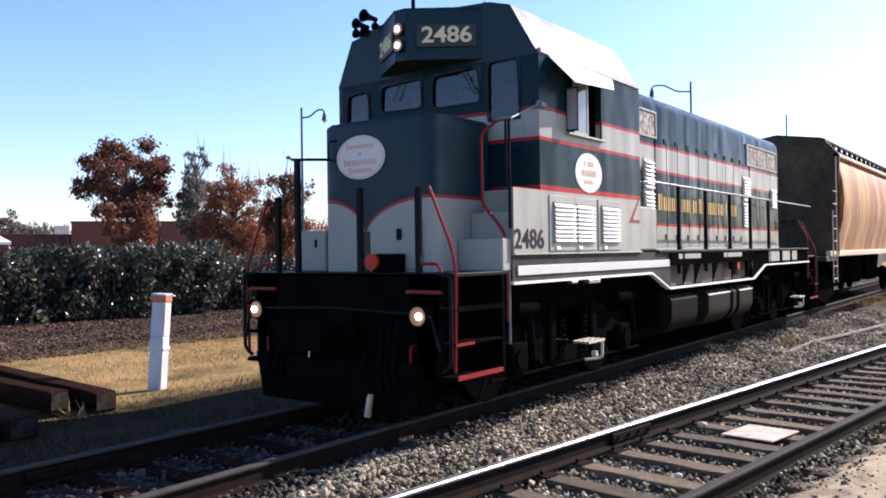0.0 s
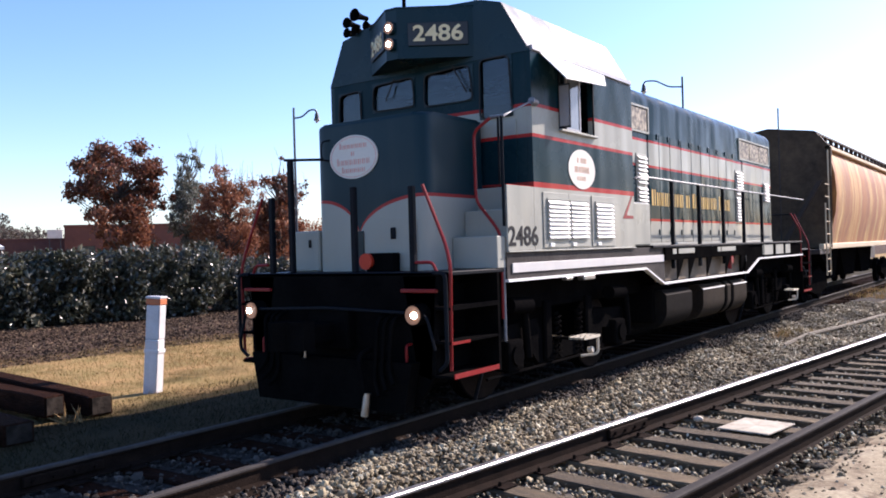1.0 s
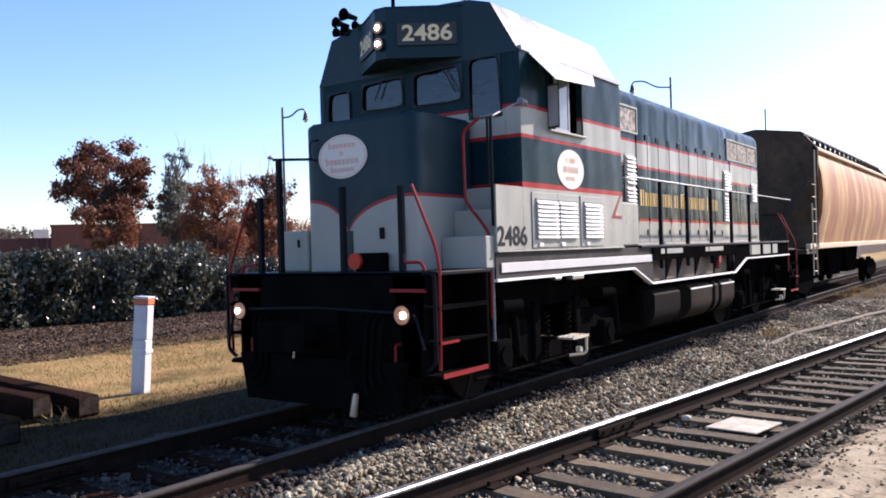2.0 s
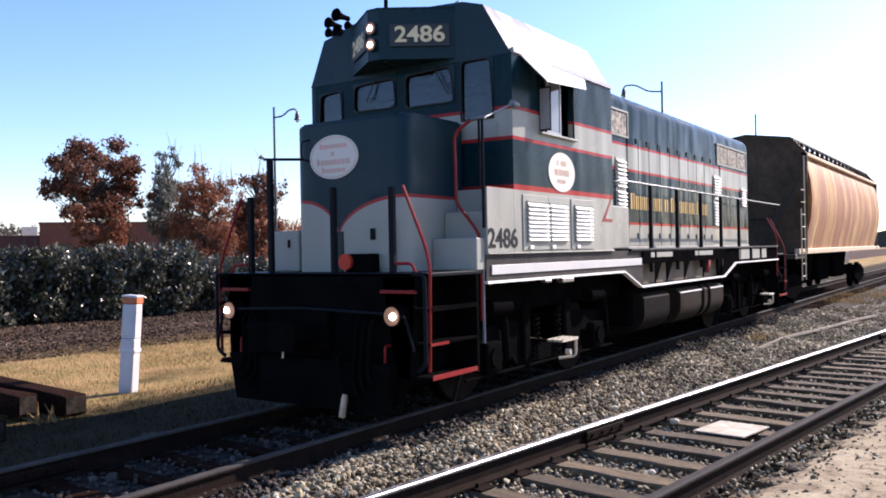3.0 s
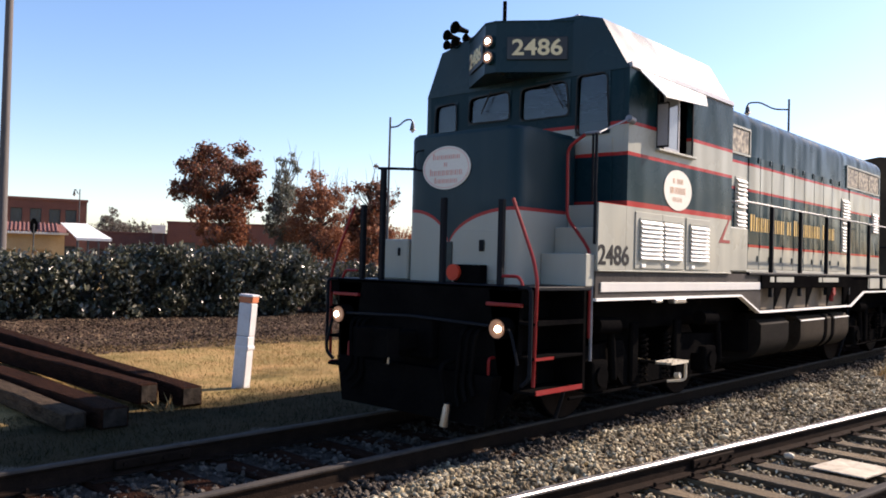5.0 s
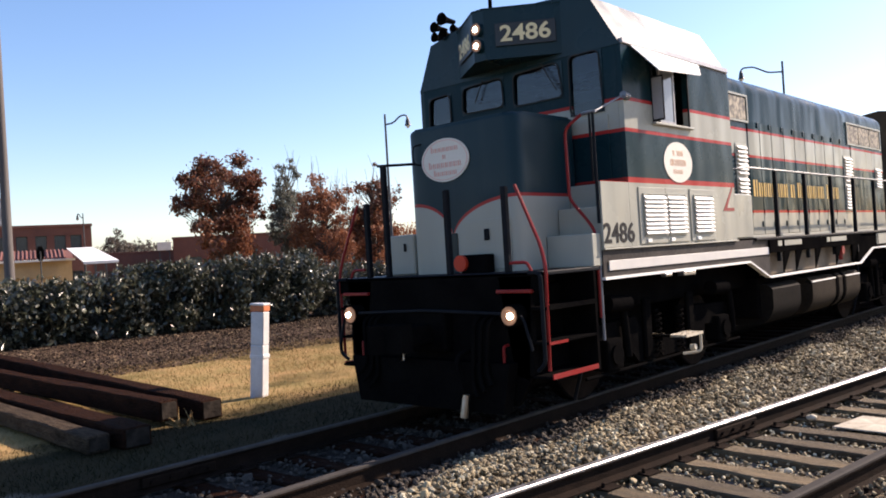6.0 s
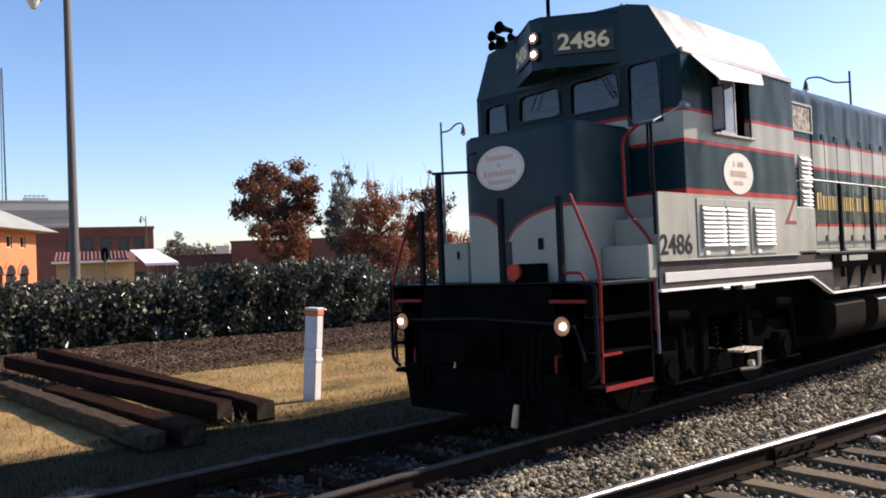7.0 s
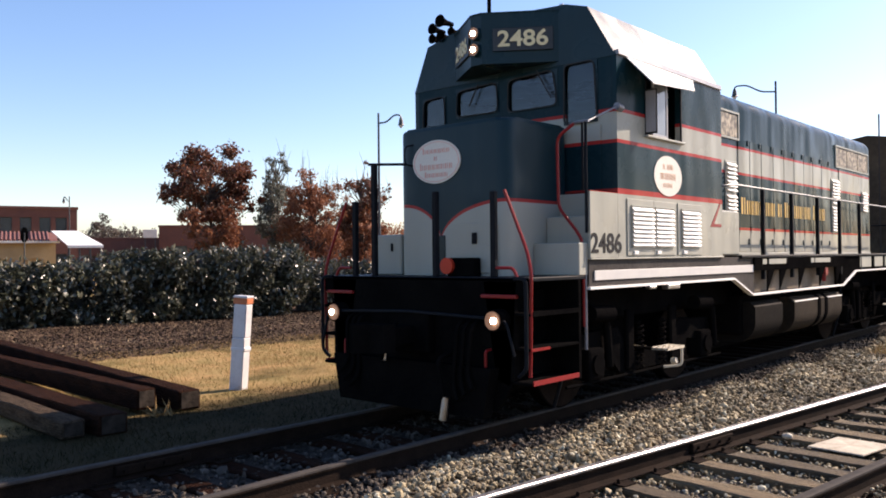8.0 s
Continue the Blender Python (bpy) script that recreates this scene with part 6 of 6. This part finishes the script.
ARCHES = (0.2, 0.4, 0.60, 0.72, 0.86)
# station-like orange brick house with arches
a, b = Vector((*polar(79.0, 60), -0.3)), Vector((*polar(72.85, 74), -0.3))
d = b - a
house = thing("brick_house", (a + b) / 2, "orange brick house with round arches and a hipped grey-green roof", "house")
m = Matrix.Translation(a) @ Matrix.Rotation(math.atan2(d.y, d.x), 4, "Z")
L = d.length
holes = [(L * u - 0.7, L * u + 0.7, 0.2, 2.7) for u in ARCHES] + [(L * u - 0.42, L * u + 0.42, 4.72, 5.65) for u in ARCHES]
bm = add_wall(bmesh.new(), "y", 0, 0.4, (0, L, 0, 6.05), holes)
bm.transform(m)
part("front_wall", bm, M_ORBRICK, house)
bm = box((0, 0.41, 0), (L, 9, 6.05))
bm.transform(m)
part("block", bm, M_BRICK, house)
for u in ARCHES:
    ring = [(L * u + 1.0 * math.cos(t), 2.7 + 1.0 * math.sin(t)) for t in [math.pi * k / 12 for k in range(13)]]
    ring += [(L * u + 0.72 * math.cos(t), 2.7 + 0.72 * math.sin(t)) for t in [math.pi * k / 12 for k in range(12, -1, -1)]]
    bm = prism(ring, -0.08, -0.002, "y")
    bm.transform(m)
    arch = part("arch", bm, M_ORBRICK, house)
    fan = [(L * u + 0.72 * math.cos(t), 2.7 + 0.72 * math.sin(t)) for t in [math.pi * k / 12 for k in range(13)]]
    bm = prism(fan, -0.03, -0.004, "y")
    bm.transform(m)
    part("fanlight", bm, M_PANEG, arch)
    bm = box((L * u - 0.7, 0.2, 0.2), (L * u + 0.7, 0.24, 2.7))
    bm.transform(m)
    part("door_glass", bm, M_PANEG, arch)
for u in ARCHES:
    bm = frame_ring("y", 0.1, 0.08, (L * u - 0.34, L * u + 0.34, 4.78, 5.59), 0.06)
    bm.transform(m)
    w = part("window", bm, M_TRIMW, house)
    bm = box((L * u - 0.42, 0.25, 4.75), (L * u + 0.42, 0.28, 5.65))
    bm.transform(m)
    part("pane", bm, M_PANEG, w)
bm = bmesh.new()
vs = [bm.verts.new(q) for q in ((-1.2, -1.4, 6.05), (L + 1.2, -1.4, 6.05), (L + 1.2, 10, 6.05), (-1.2, 10, 6.05), (2.5, 4.3, 9.2), (L - 4.5, 4.3, 9.2))]
for q in ((0, 1, 5, 4), (1, 2, 5), (2, 3, 4, 5), (3, 0, 4), (0, 3, 2, 1)):
    bm.faces.new([vs[k] for k in q])
bm.transform(m)
part("roof", bm, M_SLATE, house, "hipped grey-green roof")
bm = box((L * 0.62, 3.5, 7.4), (L * 0.62 + 0.9, 4.4, 11.2))
bm.transform(m)
part("chimney", bm, M_TRIMW, house)

# yellow kiosk with a tiled roof and a white canopy
a, b = Vector((*polar(71.75, 58), -0.47)), Vector((*polar(67.1, 58), -0.47))
d = b - a
kiosk = thing("kiosk", (a + b) / 2, "low yellow stucco building with a red tiled roof", "building")
m = Matrix.Translation(a) @ Matrix.Rotation(math.atan2(d.y, d.x), 4, "Z")
L = d.length
bm = add_wall(bmesh.new(), "y", 0, 0.3, (0, L, 0, 3.3), [(L * 0.25, L * 0.5, 0.9, 2.3), (L * 0.6, L * 0.85, 0.9, 2.3)])
bm.transform(m)
part("front_wall", bm, M_YELLOW, kiosk)
bm = box((0, 0.31, 0), (L, 5, 3.0))
bm.transform(m)
part("block", bm, M_YELLOW, kiosk)
for u0, u1 in ((0.25, 0.5), (0.6, 0.85)):
    bm = box((L * u0, 0.2, 0.9), (L * u1, 0.24, 2.3))
    bm.transform(m)
    part("shutter", bm, M_YELLOW, kiosk)
bm = box((-0.25, -0.55, 3.28), (L + 0.2, -0.4, 3.42), 0.01)
bm.transform(m)
part("fascia", bm, M_TRIMW, kiosk)
bm = prism([(-0.5, 3.42), (2.7, 4.05), (5.4, 3.42)], -0.2, L + 0.1, "x")
bm.transform(m)
roof = part("roof", bm, M_TILE, kiosk)
tile = mesh_of("roof_tile", tube([(0, -0.5, 3.44), (0, 2.7, 4.07)], 0.085, 6), M_TILE)
for k in range(int(L / 0.24)):
    o = attach(new("roof_tile", tile), roof)
    o.matrix_parent_inverse = Matrix()
    o.matrix_basis = m @ Matrix.Translation((k * 0.24 - 0.05, 0, 0))
canopy = thing("canopy", (*polar(65.4, 57), -0.3), "white sloping canopy on slim posts", "canopy")
a = Vector((*polar(67.4, 56), -0.44))
b = Vector((*polar(64.35, 56), -0.44))
d = b - a
m = Matrix.Translation(a) @ Matrix.Rotation(math.atan2(d.y, d.x), 4, "Z")
L = d.length
bm = bmesh.new()
low = [bm.verts.new(q) for q in ((0.98, -1.6, 3.0), (L, -1.6, 3.0), (L * 0.52, 1.6, 3.98), (0.0, 1.6, 3.98))]
high = [bm.verts.new(v.co + Vector((0, 0, 0.06))) for v in low]
bm.faces.new(low)
bm.faces.new(list(reversed(high)))
for k in range(4):
    bm.faces.new((low[k], low[(k + 1) % 4], high[(k + 1) % 4], high[k]))
bm.transform(m)
part("canvas", bm, M_AWN, canopy)
bm = box((0.98, -1.63, 2.9), (L, -1.602, 3.05))
bm.transform(m)
part("valance", bm, M_AWN, canopy)
for u in (0.35, 0.55, 0.75, 0.95):
    bm = tube([(L * u, -1.5, 0), (L * u, -1.5, 3.02)], 0.06, 6)
    bm.transform(m)
    part("canopy_post", bm, M_LAMPPOST, canopy)
sx, sy = polar(68.87, 52)
sign = thing("road_sign", (sx, sy, -0.3), "back of a dark octagonal road sign on a post", "sign")
part("sign_post", tube([(sx, sy, -0.3), (sx, sy, 3.3)], 0.04, 8), M_LAMPPOST, sign)
oct_pts = [(0.22 * math.cos(t), 0.46 * math.sin(t) + 3.17) for t in [math.pi / 8 + math.pi / 4 * k for k in range(8)]]
bm = prism(oct_pts, -0.02, 0.0, "y")
bm.transform(Matrix.Translation((sx, sy, 0)) @ Matrix.Rotation(radians(68.35), 4, "Z"))
part("sign_plate", bm, M_BLACK, sign)
mx, my = polar(74.5, 240)
mast = thing("radio_mast", (mx, my, -0.3), "thin lattice radio mast on the skyline", "mast")
bm = bmesh.new()
for k in range(3):
    ox, oy = 0.8 * math.cos(k * 2.1), 0.8 * math.sin(k * 2.1)
    add_tube(bm, [(mx + ox, my + oy, -0.3), (mx + ox * 0.3, my + oy * 0.3, 58)], 0.12, 4)
for k in range(24):
    z = k * 2.3
    q = 0.8 * (1 - 0.7 * z / 58)
    add_tube(bm, [(mx + q, my, z), (mx - q * 0.5, my + q * 0.87, z + 2.3)], 0.07, 3)
part("lattice", bm, M_LAMPPOST, mast)

# a plain far tree line closes the horizon
M_FAR = surface("far_wood", (0.035, 0.035, 0.028), (0.085, 0.08, 0.065), 0.95, 0, 0.05, 0.6, 0.3)
bm = bmesh.new()
prev = None
rr = random.Random(9)
for k in range(361):
    a = radians(k)
    h = 6 + 3.5 * noise.noise(Vector((k * 0.35, 0.3, 0))) + rr.uniform(-0.6, 0.9)
    x, y = -420 * math.sin(a), 420 * math.cos(a)
    cur = (bm.verts.new((x, y, -2)), bm.verts.new((x, y, h)), bm.verts.new((x * 1.03, y * 1.03, h * 0.9)))
    if prev:
        bm.faces.new((prev[0], cur[0], cur[1], prev[1]))
        bm.faces.new((prev[1], cur[1], cur[2], prev[2]))
    prev = cur
solo("backdrop", bm, M_FAR, "distant dull tree line round the horizon", "tree line", "structure")
